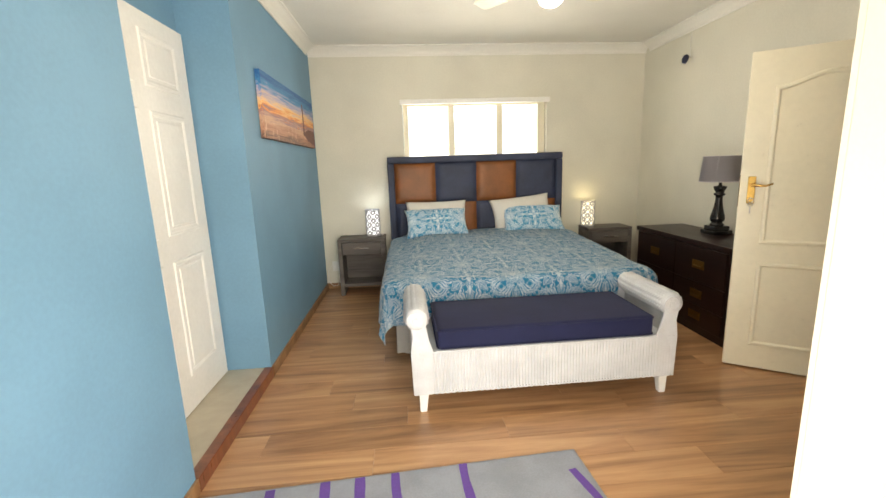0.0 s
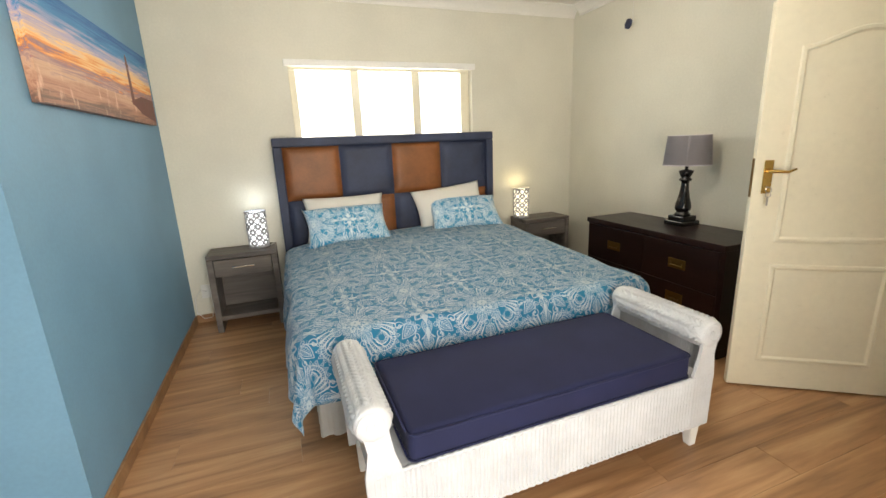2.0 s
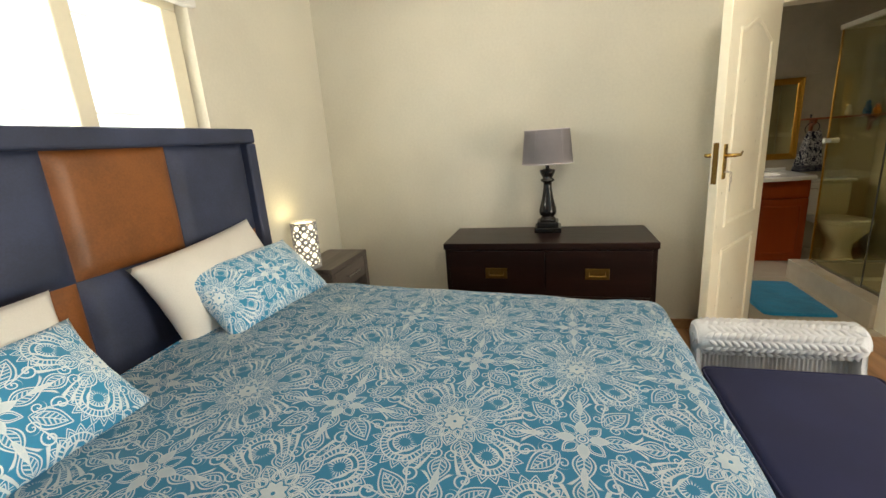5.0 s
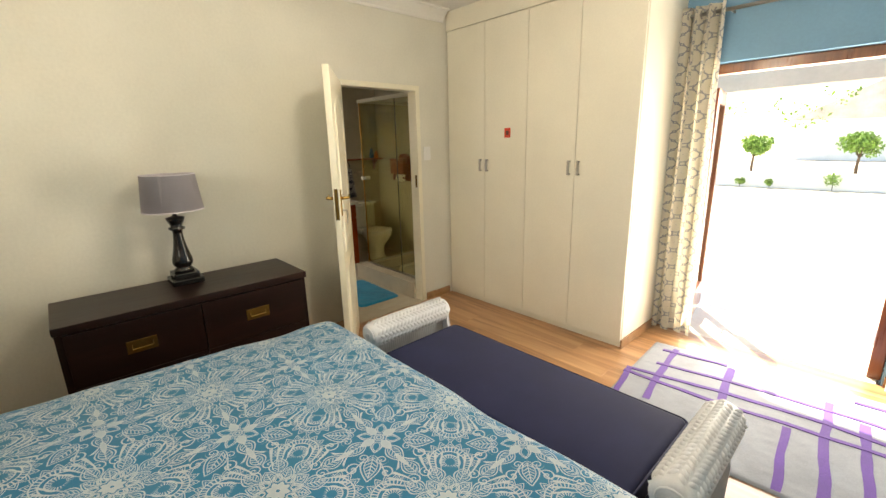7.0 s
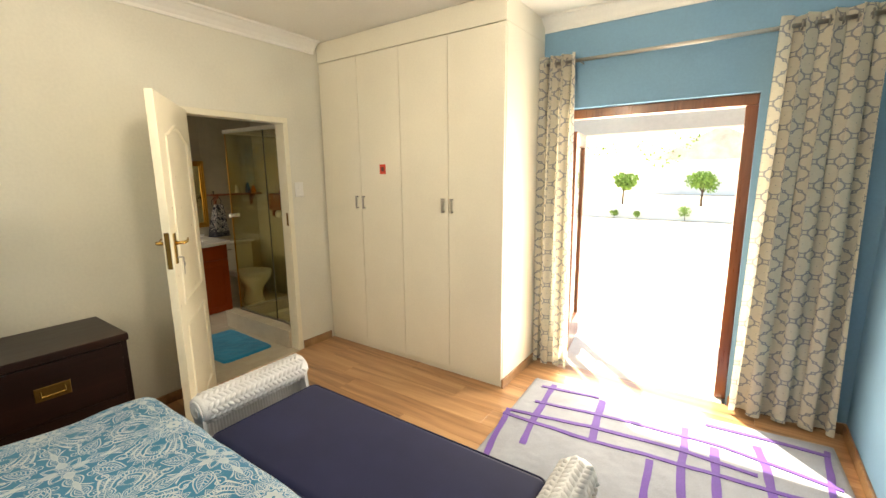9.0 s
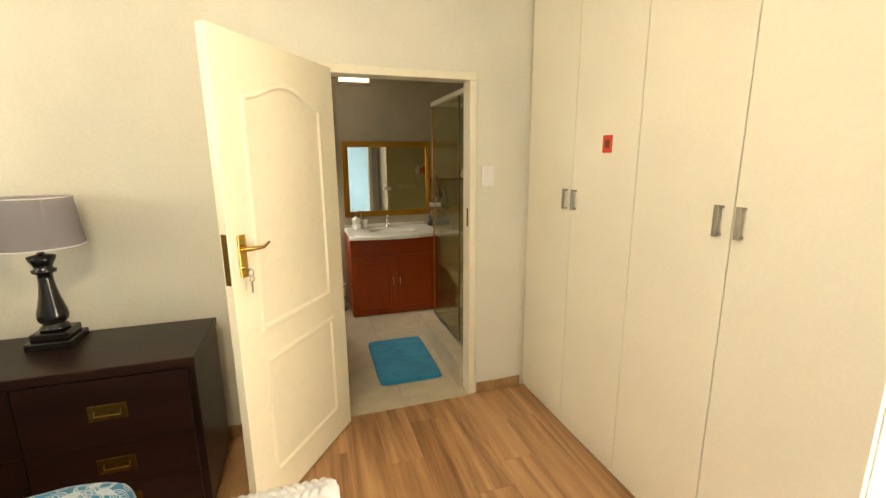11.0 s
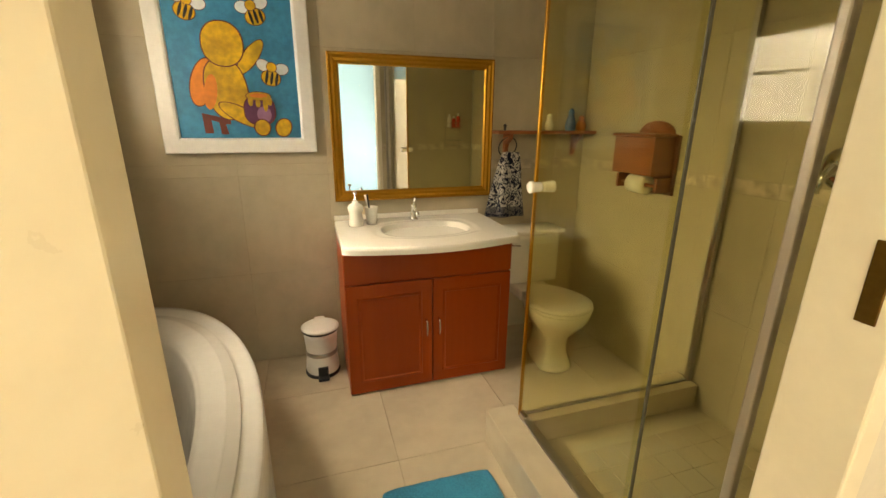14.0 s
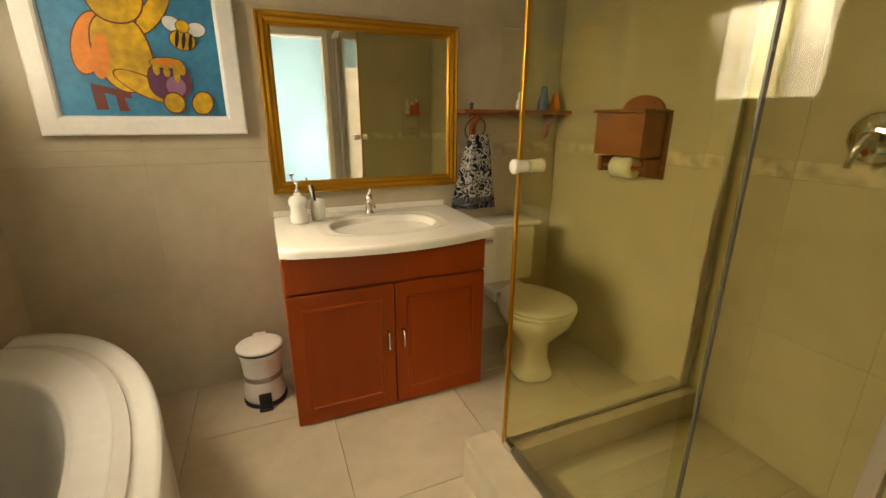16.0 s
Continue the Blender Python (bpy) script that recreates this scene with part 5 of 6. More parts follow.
for i, (pts, w) in enumerate((([(-0.105, 1.07), (-0.13, 1.35), (-0.16, 1.64)], 0.038), ([(-0.24, 0.62), (-0.27, 1.1), (-0.32, 1.63)], 0.042), ([(-0.40, 0.75), (-0.43, 1.2), (-0.48, 1.62)], 0.042),
               ([(-0.60, 0.60), (-0.64, 0.80), (-0.68, 1.3), (-0.71, 1.60)], 0.042), ([(0.63, 0.55), (0.59, 0.98), (0.54, 1.34)], 0.040), ([(0.27, 0.58), (0.24, 0.85), (0.20, 1.10)], 0.046),
               ([(0.77, 1.03), (0.72, 1.30), (0.66, 1.56)], 0.036), ([(0.17, 1.36), (0.16, 1.66)], 0.04), ([(-0.93, 0.44), (-0.90, 0.9)], 0.03),
               ([(0.78, 1.10), (0.21, 1.08), (-0.26, 1.02), (-0.65, 0.99), (-0.975, 0.95)], 0.030), ([(0.78, 1.05), (0.25, 0.94), (-0.25, 0.885), (-0.60, 0.895)], 0.030),
               ([(0.66, 0.85), (0.06, 0.745), (-0.44, 0.715), (-0.95, 0.79)], 0.026), ([(-0.34, 0.51), (-0.93, 0.485)], 0.028), ([(0.70, 0.62), (0.30, 0.56)], 0.026))):
    stripe(pts, w, 0.00025 * i)

# ---- canvas, sensor, switch, fan ----
cv = thing("canvas_print", (XW + 0.02, 3.89, 1.655), "unframed canvas print of a beach at sunset", "picture")
part("canvas", box(-0.018, -0.83, 0.0, 0.018, 0.83, 0.465, 0.002), M_CANVAS, cv)
bm = lathe([(0.0, 0.10), (0.03, 0.10), (0.022, 0.33), (0.03, 0.33), (0.03, 0.345), (0.018, 0.345), (0.018, 0.38), (0.0, 0.40)], 4)
bmesh.ops.transform(bm, verts=bm.verts, matrix=pose(0.0187, 0.36, 0.0) @ Matrix.Diagonal((0.02, 1, 1, 1)))
part("painted_tower", bm, M_PICBRN, cv, "dark painted tower shape")
bm = prism([(0.825, 0.02), (0.825, 0.17), (0.55, 0.17), (0.40, 0.14), (0.30, 0.12), (0.50, 0.06)], 0, 0.0008)
bmesh.ops.transform(bm, verts=bm.verts, matrix=Matrix(((0, 0, 1, 0.0184), (1, 0, 0, 0), (0, 1, 0, 0), (0, 0, 0, 1))))
part("painted_shore", bm, M_PICBRN, cv, "dark painted shore")

se = thing("motion_sensor", (XE, 4.11, 2.385), "small dark alarm sensor high on the wall", "sensor")
part("bracket", rod((-0.001, 0, 0.02), (-0.05, 0, 0.01), 0.008, 8), M_PLASTIC, se)
part("body", lathe([(0, -0.045), (0.02, -0.04), (0.03, -0.01), (0.026, 0.03), (0.012, 0.04), (0, 0.042)], 14, pose(-0.055, 0, 0, 0, 20, 0)), painted("dark_blue_plastic", (0.02, 0.025, 0.06), 0.3, 0.1), se, "", True)
part("wire", tube([(-0.003, 0, 0.02), (-0.004, 0.01, 0.10), (-0.003, 0.0, 0.24)], 0.002, 5), M_PLASTIC, se)

sw = thing("light_switch", (XE, 1.062, 1.405), "white plastic light switch plate beside the bathroom door", "light switch")
part("plate", box(-0.009, -0.043, 0, -0.001, 0.043, 0.127, 0.003), M_PLASTIC, sw)
part("rocker", box(-0.013, -0.012, 0.07, -0.008, 0.012, 0.105, 0.002), M_PLASTIC, sw)

fan = thing("ceiling_fan", (0.88, 2.67, ZC), "cream ceiling fan with a lit frosted globe", "ceiling fan")
part("canopy", lathe([(0, -0.002), (0.07, -0.002), (0.06, -0.04), (0.02, -0.06), (0, -0.06)], 24), M_CREAM, fan, "", True)
part("rod", lathe([(0.012, -0.16), (0.012, -0.05)], 12), M_CREAM, fan)
part("motor", lathe([(0, -0.16), (0.06, -0.16), (0.11, -0.18), (0.115, -0.22), (0.08, -0.25), (0, -0.25)], 28), M_CREAM, fan, "", True)
part("globe", lathe([(0.05, -0.25), (0.075, -0.265), (0.085, -0.30), (0.07, -0.345), (0.04, -0.365), (0, -0.37)], 24), M_GLOBE, fan, "glowing frosted globe", True)
for k in range(4):
    m = Matrix.Rotation(radians(38 + 90 * k), 4, "Z") @ Matrix.Rotation(radians(10), 4, "X")
    bm = prism([(0.16, -0.045), (0.30, -0.06), (0.56, -0.068), (0.60, -0.05), (0.60, 0.05), (0.56, 0.068), (0.30, 0.06), (0.16, 0.045)], -0.004, 0.004, 0.0)
    bmesh.ops.transform(bm, verts=bm.verts, matrix=Matrix.Translation((0, 0, -0.20)) @ m)
    bl = part("blade", bm, M_CREAM, fan)
    bm = box(0.09, -0.015, -0.004, 0.20, 0.015, 0.0, 0.0)
    bmesh.ops.transform(bm, verts=bm.verts, matrix=Matrix.Translation((0, 0, -0.205)) @ m)
    part("blade_arm", bm, M_BRASS, bl)

# ---- bathroom: vanity ----
VY0, VY1, VX = 0.868, 1.772, 4.49
va = thing("vanity_unit", (4.75, 1.32, 0), "cherry-red laminate vanity cabinet with two doors", "vanity")
wpart("carcass", box(VX + 0.02, VY0, 0.0, XBE - 0.014, VY1, 0.815, 0.002), M_CHERRY, va)
wpart("drawer_front", box(VX, VY0 + 0.002, 0.640, VX + 0.019, VY1 - 0.002, 0.812, 0.003), M_CHERRY, va)
vm = (VY0 + VY1) / 2
for y0, y1, hy in ((VY0 + 0.002, vm - 0.002, vm - 0.035), (vm + 0.002, VY1 - 0.002, vm + 0.035)):
    d = wpart("door", box(VX, y0, 0.012, VX + 0.019, y1, 0.628, 0.003), M_CHERRY, va)
    bm = sweep_frame(y0 + 0.055, 0.075, y1 - 0.055, 0.565, [(0, -0.001), (0.004, 0.004), (0.012, 0.004), (0.02, -0.001)])
    bmesh.ops.transform(bm, verts=bm.verts, matrix=Matrix(((0, 1, 0, VX), (1, 0, 0, 0), (0, 0, 1, 0), (0, 0, 0, 1))))
    part("panel_moulding", bm, M_CHERRY, d)
    bm = tube([(VX, hy, 0.40), (VX - 0.022, hy, 0.395), (VX - 0.028, hy, 0.355), (VX - 0.022, hy, 0.315), (VX, hy, 0.31)], 0.005, 10)
    part("handle", bm, M_CHROME, d, "chrome bow handle", True)

# worktop with a moulded oval basin
wt = thing("basin", (4.72, 1.32, 0.818), "white moulded basin top with an oval bowl", "basin")
cx0, cy0, ba, bb = 4.70, 1.30, 0.185, 0.25


def top_fn(s, t):
    """From the outer edge in to the basin's bottom, round the whole top."""
    th = 2 * math.pi * s
    c, q = math.cos(th), math.sin(th)
    hx0, hx1 = 4.410 - cx0, XBE - 0.012 - cx0
    hy = 0.458 + 0.02 * (q > 0) - 0.02 * (q < 0)
    k = 1 / max(abs(c) / (hx1 if c > 0 else -hx0), abs(q) / hy)
    ox, oy = c * k, q * k
    if c < 0 and abs(ox - hx0) < 1e-6:
        ox -= 0.075 * math.cos(oy / hy * math.pi / 2)
    wob = 1 - 0.03 * math.cos(4 * th) - (0.07 * math.exp(-((abs(abs(th) - 0.0) if th < 3.14 else 2 * math.pi - th) / 0.35) ** 2))
    ix, iy = ba * c * wob, bb * q * wob
    if t < 0.10:
        return (cx0 + ox, cy0 + oy, 0.818 + 0.03 * t / 0.10)
    if t < 0.16:
        return (cx0 + ox * 0.985, cy0 + oy * 0.99, 0.856)
    if t < 0.5:
        f = (t - 0.16) / 0.34
        return (cx0 + ox * 0.985 * (1 - f) + ix * f, cy0 + oy * 0.99 * (1 - f) + iy * f, 0.856 - 0.004 * (f > 0.8))
    f = (t - 0.5) / 0.5
    r = math.cos(f * math.pi / 2) ** 0.7
    return (cx0 + ix * max(r, 0.02), cy0 + iy * max(r, 0.02), 0.852 - 0.13 * math.sin(f * math.pi / 2))


wpart("basin_top", sheet(top_fn, 96, 50), M_CERAMIC, wt, "", True)
wpart("underside", box(4.43, 0.875, 0.8165, XBE - 0.014, 1.775, 0.8185), M_CERAMIC, wt)
wpart("upstand", box(XBE - 0.03, 0.872, 0.856, XBE - 0.013, 1.776, 0.885, 0.004), M_CERAMIC, wt)
wpart("waste", lathe([(0, 0), (0.022, 0), (0.022, 0.004), (0.0, 0.004)], 18, pose(cx0, cy0, 0.724)), M_CHROME, wt)

tp = thing("basin_tap", (4.90, 1.32, 0.856), "small chrome mixer tap on the basin", "tap")
part("body", lathe([(0.026, 0), (0.026, 0.01), (0.019, 0.02), (0.017, 0.07), (0.02, 0.085), (0.012, 0.098), (0, 0.1)], 20), M_CHROME, tp, "", True)
part("spout", tube([(0, 0, 0.05), (-0.04, 0, 0.062), (-0.085, 0, 0.058), (-0.10, 0, 0.045)], 0.011, 12), M_CHROME, tp, "", True)
part("lever", tube([(0, 0, 0.095), (0.0, 0.0, 0.115), (-0.03, 0, 0.135)], 0.007, 10), M_CHROME, tp, "", True)

so = thing("soap_dispenser", (4.84, 1.665, 0.856), "cream ceramic soap pump bottle on the basin top", "soap dispenser")
part("bottle", lathe([(0, 0), (0.040, 0), (0.043, 0.010), (0.041, 0.032), (0.036, 0.042), (0.037, 0.080), (0.043, 0.088), (0.043, 0.108), (0.032, 0.122), (0.016, 0.128), (0.016, 0.14), (0, 0.14)], 24), M_CERAMIC, so, "", True)
part("pump", lathe([(0.012, 0.139), (0.012, 0.152), (0.004, 0.154), (0.004, 0.18), (0.012, 0.182), (0.012, 0.19), (0, 0.19)], 14), M_CHROME, so, "", True)
part("nozzle", tube([(0, 0, 0.186), (-0.03, 0.0, 0.188), (-0.038, 0.0, 0.18)], 0.004, 8), M_CHROME, so, "", True)
tu = thing("toothbrush_tumbler", (4.87, 1.575, 0.856), "pale ceramic tumbler holding two toothbrushes", "tumbler")
part("cup", lathe([(0, 0), (0.030, 0), (0.031, 0.03), (0.038, 0.098), (0.035, 0.098), (0.027, 0.006), (0, 0.006)], 22), M_CERAMIC, tu, "", True)
part("toothbrush", tube([(0.005, 0, 0.01), (-0.006, 0.012, 0.10), (-0.01, 0.02, 0.17)], 0.005, 8), M_BLACK, tu, "black toothbrush", True)
part("toothbrush", tube([(-0.005, 0, 0.01), (0.008, 0.016, 0.10), (0.012, 0.03, 0.165)], 0.005, 8), M_PLASTIC, tu, "white toothbrush", True)

# ---- mirror ----
MY0, MY1, MZ0, MZ1 = 0.798, 1.762, 0.970, 1.770
mi = thing("mirror", (XBE - 0.012, (MY0 + MY1) / 2, MZ0), "rectangular wall mirror in a gilt moulded frame", "mirror")
mw = (MY1 - MY0) / 2
bm = sweep_frame(-mw, 0, mw, MZ1 - MZ0, [(0, 0), (0, 0.028), (0.008, 0.036), (0.018, 0.030), (0.030, 0.034), (0.042, 0.026), (0.052, 0.028), (0.062, 0.014), (0.062, 0.0)])
bmesh.ops.transform(bm, verts=bm.verts, matrix=Matrix.Rotation(radians(-90), 4, "Z"))
part("frame", bm, M_GILT, mi, "worn gold moulded frame")
part("mirror_glass", box(-0.016, -mw + 0.055, 0.055, -0.006, mw - 0.055, MZ1 - MZ0 - 0.055), M_MIRROR, mi, "silvered mirror glass")

# ---- framed painting, its figures left as plain patches ----
PY0, PY1, PZ0, PZ1 = 1.842, 2.575, 1.252, 2.09
pc = thing("framed_picture", (XBE - 0.012, (PY0 + PY1) / 2, PZ0), "white-framed teal painting with plain yellow shapes", "picture")
pw, ph = (PY1 - PY0) / 2, PZ1 - PZ0
bm = sweep_frame(-pw, 0, pw, ph, [(0, 0), (0, 0.030), (0.006, 0.034), (0.062, 0.034), (0.072, 0.028), (0.078, 0.012), (0.078, 0)])
bmesh.ops.transform(bm, verts=bm.verts, matrix=Matrix.Rotation(radians(-90), 4, "Z"))
part("frame", bm, M_WHITE, pc)
part("canvas", box(-0.014, -pw + 0.07, 0.07, -0.004, pw - 0.07, ph - 0.07), M_PICTEAL, pc)


def patch(pts, material, level, label):
    """A flat patch of paint; points are (to the right, up) as seen from the room."""
    bm = prism([(-x, z) for x, z in pts][::-1], 0, 0.0012)
    bmesh.ops.transform(bm, verts=bm.verts, matrix=Matrix(((0, 0, -1, -0.0138 - 0.0014 * level), (1, 0, 0, 0), (0, 1, 0, 0), (0, 0, 0, 1))))
    part("paint_patch", bm, material, pc, label)


def outlined(pts, material, level, label, grow=0.006):
    """A patch with a dark painted edge round it."""
    cx, cz = sum(p[0] for p in pts) / len(pts), sum(p[1] for p in pts) / len(pts)
    edge = []
    for x, z in pts:
        d = math.hypot(x - cx, z - cz) or 1.0
        edge.append((x + (x - cx) / d * grow, z + (z - cz) / d * grow))
    patch(edge, M_PICBRN, level - 0.5, "dark painted edge")
    patch(pts, material, level, label)


def turned(pts, cx, cz, deg):
    c, q = math.cos(radians(deg)), math.sin(radians(deg))
    return [(cx + x * c - z * q, cz + x * q + z * c) for x, z in pts]


outlined(turned(oval(0, 0, 0.052, 0.115), -0.155, 0.345, -18), M_PICORG, 1, "orange paint patch")
outlined(turned(oval(0, 0, 0.032, 0.10), 0.075, 0.47, -38), M_PICYEL, 1, "yellow paint patch")
outlined(turned(oval(0, 0, 0.095, 0.145, 40, 2.3), -0.05, 0.315, 8), M_PICYEL, 2, "yellow paint patch")
outlined(oval(-0.045, 0.525, 0.092, 0.10, 40, 2.2), M_PICYEL, 3, "yellow paint patch")
outlined(turned(oval(0, 0, 0.115, 0.036), 0.01, 0.19, -28), M_PICYEL, 4, "yellow paint patch")
patch(turned(oval(0, 0, 0.03, 0.085), -0.125, 0.30, -10), M_PICORG, 3, "orange paint patch")
outlined(oval(0.095, 0.215, 0.072, 0.068, 40, 2.6), M_PICPLUM, 5, "plum paint patch")
patch(oval(0.115, 0.195, 0.035, 0.04), M_PICLILAC, 6, "lilac paint patch")
outlined(oval(0.095, 0.285, 0.058, 0.020), M_PICYEL, 6, "yellow paint patch", 0.004)
patch(oval(0.095, 0.288, 0.043, 0.011), M_PICORG, 7, "orange paint patch")
for dx, dz, hh in ((-0.04, 0.262, 0.026), (-0.005, 0.25, 0.020), (0.03, 0.248, 0.038), (0.052, 0.262, 0.022)):
    patch(oval(0.095 + dx, dz, 0.012, hh), M_PICYEL, 7, "yellow paint drip")
outlined(oval(0.10, 0.13, 0.036, 0.038), M_PICYEL, 7, "yellow paint patch")
outlined(turned(oval(0, 0, 0.036, 0.045), 0.205, 0.13, -25), M_PICYEL, 7, "yellow paint patch")
patch([(-0.18, 0.20), (-0.05, 0.17), (-0.05, 0.145), (-0.075, 0.145), (-0.065, 0.095), (-0.10, 0.095), (-0.105, 0.155), (-0.14, 0.165), (-0.135, 0.10), (-0.175, 0.10)], M_PICBRN, 1, "brown paint patch")
for ox, oz, tilt in ((0.165, 0.375, -12), (0.12, 0.655, 15), (-0.19, 0.66, -20)):
    for wx in (-0.055, 0.058):
        outlined(turned(oval(wx, 0.038, 0.034, 0.026), ox, oz, tilt + wx * 300), M_PICPALE, 1, "pale paint patch", 0.003)
    outlined(turned(oval(0, 0, 0.045, 0.036), ox, oz, tilt), M_PICYEL, 2, "yellow paint patch", 0.004)
    for bx in (-0.02, 0.004, 0.028):
        patch(turned(oval(bx, 0, 0.007, 0.033), ox, oz, tilt), M_PICBLK, 3, "black paint stripe")
    outlined(turned(oval(-0.004, 0.052, 0.023, 0.022), ox, oz, tilt), M_PICYEL, 3, "yellow paint patch", 0.003)

# ---- pedal bin ----
pb = thing("pedal_bin", (4.80, 1.905, 0), "small cream pedal bin with a steel band and black base", "bin")
part("base_ring", lathe([(0, 0), (0.098, 0), (0.10, 0.012), (0.096, 0.02), (0, 0.02)], 32), M_BLACK, pb, "", True)
part("body", lathe([(0.09, 0.018), (0.094, 0.03), (0.088, 0.10), (0.086, 0.16), (0.092, 0.24), (0.098, 0.272), (0.0, 0.272)], 36), M_PLASTIC, pb, "", True)
part("steel_band", lathe([(0.0885, 0.128), (0.0895, 0.13), (0.0885, 0.152), (0.0875, 0.153)], 36), M_STEEL, pb, "", True)
part("rim", lathe([(0.098, 0.270), (0.102, 0.274), (0.100, 0.282), (0.09, 0.282)], 36), M_BLACK, pb, "", True)
part("lid", lathe([(0.104, 0.283), (0.105, 0.292), (0.09, 0.298), (0.05, 0.303), (0, 0.304)], 36), M_PLASTIC, pb, "", True)
part("lid_tab", box(0.06, -0.03, 0.284, 0.115, 0.03, 0.300, 0.005), M_PLASTIC, pb)
part("pedal", box(-0.135, -0.03, 0.008, -0.085, 0.03, 0.022, 0.004), M_BLACK, pb)
part("pedal_slot", box(-0.1, -0.028, 0.02, -0.086, 0.028, 0.075, 0.004), M_BLACK, pb)

# ---- toilet ----
to = thing("toilet", (4.45, 0.565, 0), "white ceramic close-coupled toilet with its lid down", "toilet")


def bowl(profile, n=36, tail=0.0):
    """A bowl of egg-shaped rings: (z, front reach, back reach, half width)."""
    bm = bmesh.new()
    rings = []
    for z, fr, bk, hw in profile:
        ring = []
        for i in range(n):
            a = 2 * math.pi * i / n
            c, q = math.cos(a), math.sin(a)
            ring.append(bm.verts.new((c * (bk if c > 0 else fr), q * hw * (1 - 0.10 * max(0, c)), z)))
        rings.append(ring)
    for a, b in zip(rings, rings[1:]):
        for i in range(n):
            j = (i + 1) % n
            bm.faces.new((a[i], a[j], b[j], b[i]))
    bm.faces.new(rings[0][::-1])
    bm.faces.new(rings[-1])
    return bm


part("pedestal", bowl([(0, 0.08, 0.30, 0.105), (0.02, 0.075, 0.30, 0.10), (0.10, 0.035, 0.27, 0.072), (0.19, 0.04, 0.27, 0.074), (0.26, 0.105, 0.30, 0.122), (0.33, 0.165, 0.32, 0.17), (0.375, 0.18, 0.33, 0.182), (0.395, 0.182, 0.33, 0.182)]), M_CERAMIC, to, "", True)
part("seat", bowl([(0.396, 0.180, 0.26, 0.180), (0.400, 0.187, 0.265, 0.187), (0.412, 0.187, 0.265, 0.187), (0.415, 0.182, 0.26, 0.182)]), M_PLASTIC, to, "", True)
part("lid", bowl([(0.4155, 0.178, 0.26, 0.178), (0.420, 0.185, 0.265, 0.185), (0.430, 0.183, 0.262, 0.183), (0.436, 0.15, 0.23, 0.15)]), M_PLASTIC, to, "", True)
part("cistern", box(0.355, -0.205, 0.40, 0.555, 0.205, 0.735, 0.03, 4), M_CERAMIC, to, "", True)
part("cistern_lid", box(0.335, -0.225, 0.736, 0.557, 0.225, 0.765, 0.012, 3), M_CERAMIC, to, "", True)
part("cistern_neck", box(0.25, -0.12, 0.33, 0.52, 0.12, 0.405, 0.02), M_CERAMIC, to)
part("flush_lever", tube([(0.355, 0.15, 0.68), (0.335, 0.15, 0.68), (0.33, 0.10, 0.675)], 0.006, 8), M_CHROME, to, "", True)
part("hinge", box(0.215, -0.07, 0.412, 0.24, 0.07, 0.428, 0.004), M_CHROME, to)

# ---- wall shelf, towel ring and towel ----
sf = thing("wall_shelf", (XBE - 0.012, 0.46, 1.35), "small red-stained pine shelf on brackets", "shelf")
part("board", box(-0.13, -0.35, 0.0, 0, 0.34, 0.02, 0.004), M_PINE, sf)
for y in (-0.25, 0.24):
    bm = prism([(0, 0), (-0.10, 0), (-0.09, -0.03), (-0.04, -0.06), (-0.025, -0.12), (0, -0.14)], -0.012, 0.012)
    bmesh.ops.transform(bm, verts=bm.verts, matrix=pose(0, y, -0.001, 90, 0, 0))
    part("bracket", bm, M_PINE, sf)
part("peg", lathe([(0.008, 0), (0.008, 0.02), (0.013, 0.03), (0, 0.04)], 12, pose(-0.06, 0.27, 0.02)), M_BLACK, sf, "", True)
orn = thing("shelf_ornament", (XBE - 0.07, 0.27, 1.37), "small blue and white glazed ornament on the shelf", "ornament")
part("body", lathe([(0, 0), (0.03, 0), (0.035, 0.03), (0.028, 0.07), (0.018, 0.09), (0.022, 0.11), (0.012, 0.13), (0, 0.135)], 18), painted("blue_glaze", (0.06, 0.15, 0.32), 0.2, 0.3, 30, 0.0, 0.0, 20), orn, "", True)
orn = thing("shelf_ornament", (XBE - 0.065, 0.42, 1.37), "small grey and white glazed ornament on the shelf", "ornament")
part("body", lathe([(0, 0), (0.022, 0), (0.028, 0.02), (0.026, 0.05), (0.014, 0.062), (0.019, 0.078), (0.016, 0.096), (0, 0.102)], 18), M_CERAMIC, orn, "", True)
orn = thing("shelf_ornament", (XBE - 0.07, 0.19, 1.37), "small brown glazed ornament on the shelf", "ornament")
part("body", lathe([(0, 0), (0.026, 0), (0.032, 0.03), (0.024, 0.055), (0.016, 0.065), (0.020, 0.082), (0, 0.095)], 18), M_PICORG, orn, "", True)
rg = thing("towel_ring", (XBE - 0.06, 0.70, 1.345), "dark iron towel ring under the shelf", "towel ring")
part("ring", tube([(0.0 - 0.02 * math.sin(a), 0.06 * math.cos(a), -0.075 + 0.06 * math.sin(a)) for a in [i * math.pi / 12 for i in range(25)]], 0.004, 8), M_BLACK, rg, "", True)
part("mount", rod((0, 0, 0.003), (0, 0, -0.02), 0.006, 8), M_BLACK, rg)


def towel_fn(s, t):
    th = 2 * math.pi * s
    w = 0.050 + 0.068 * (1 - t) ** 0.7
    fold = 1 + 0.22 * math.sin(5 * th + 2 * t) * (1 - 0.4 * t)
    return (0.045 * math.cos(th) * fold * (0.6 + 0.5 * (1 - t)), w * math.sin(th) * fold + 0.025 * (1 - t), -0.19 + 0.40 * t)


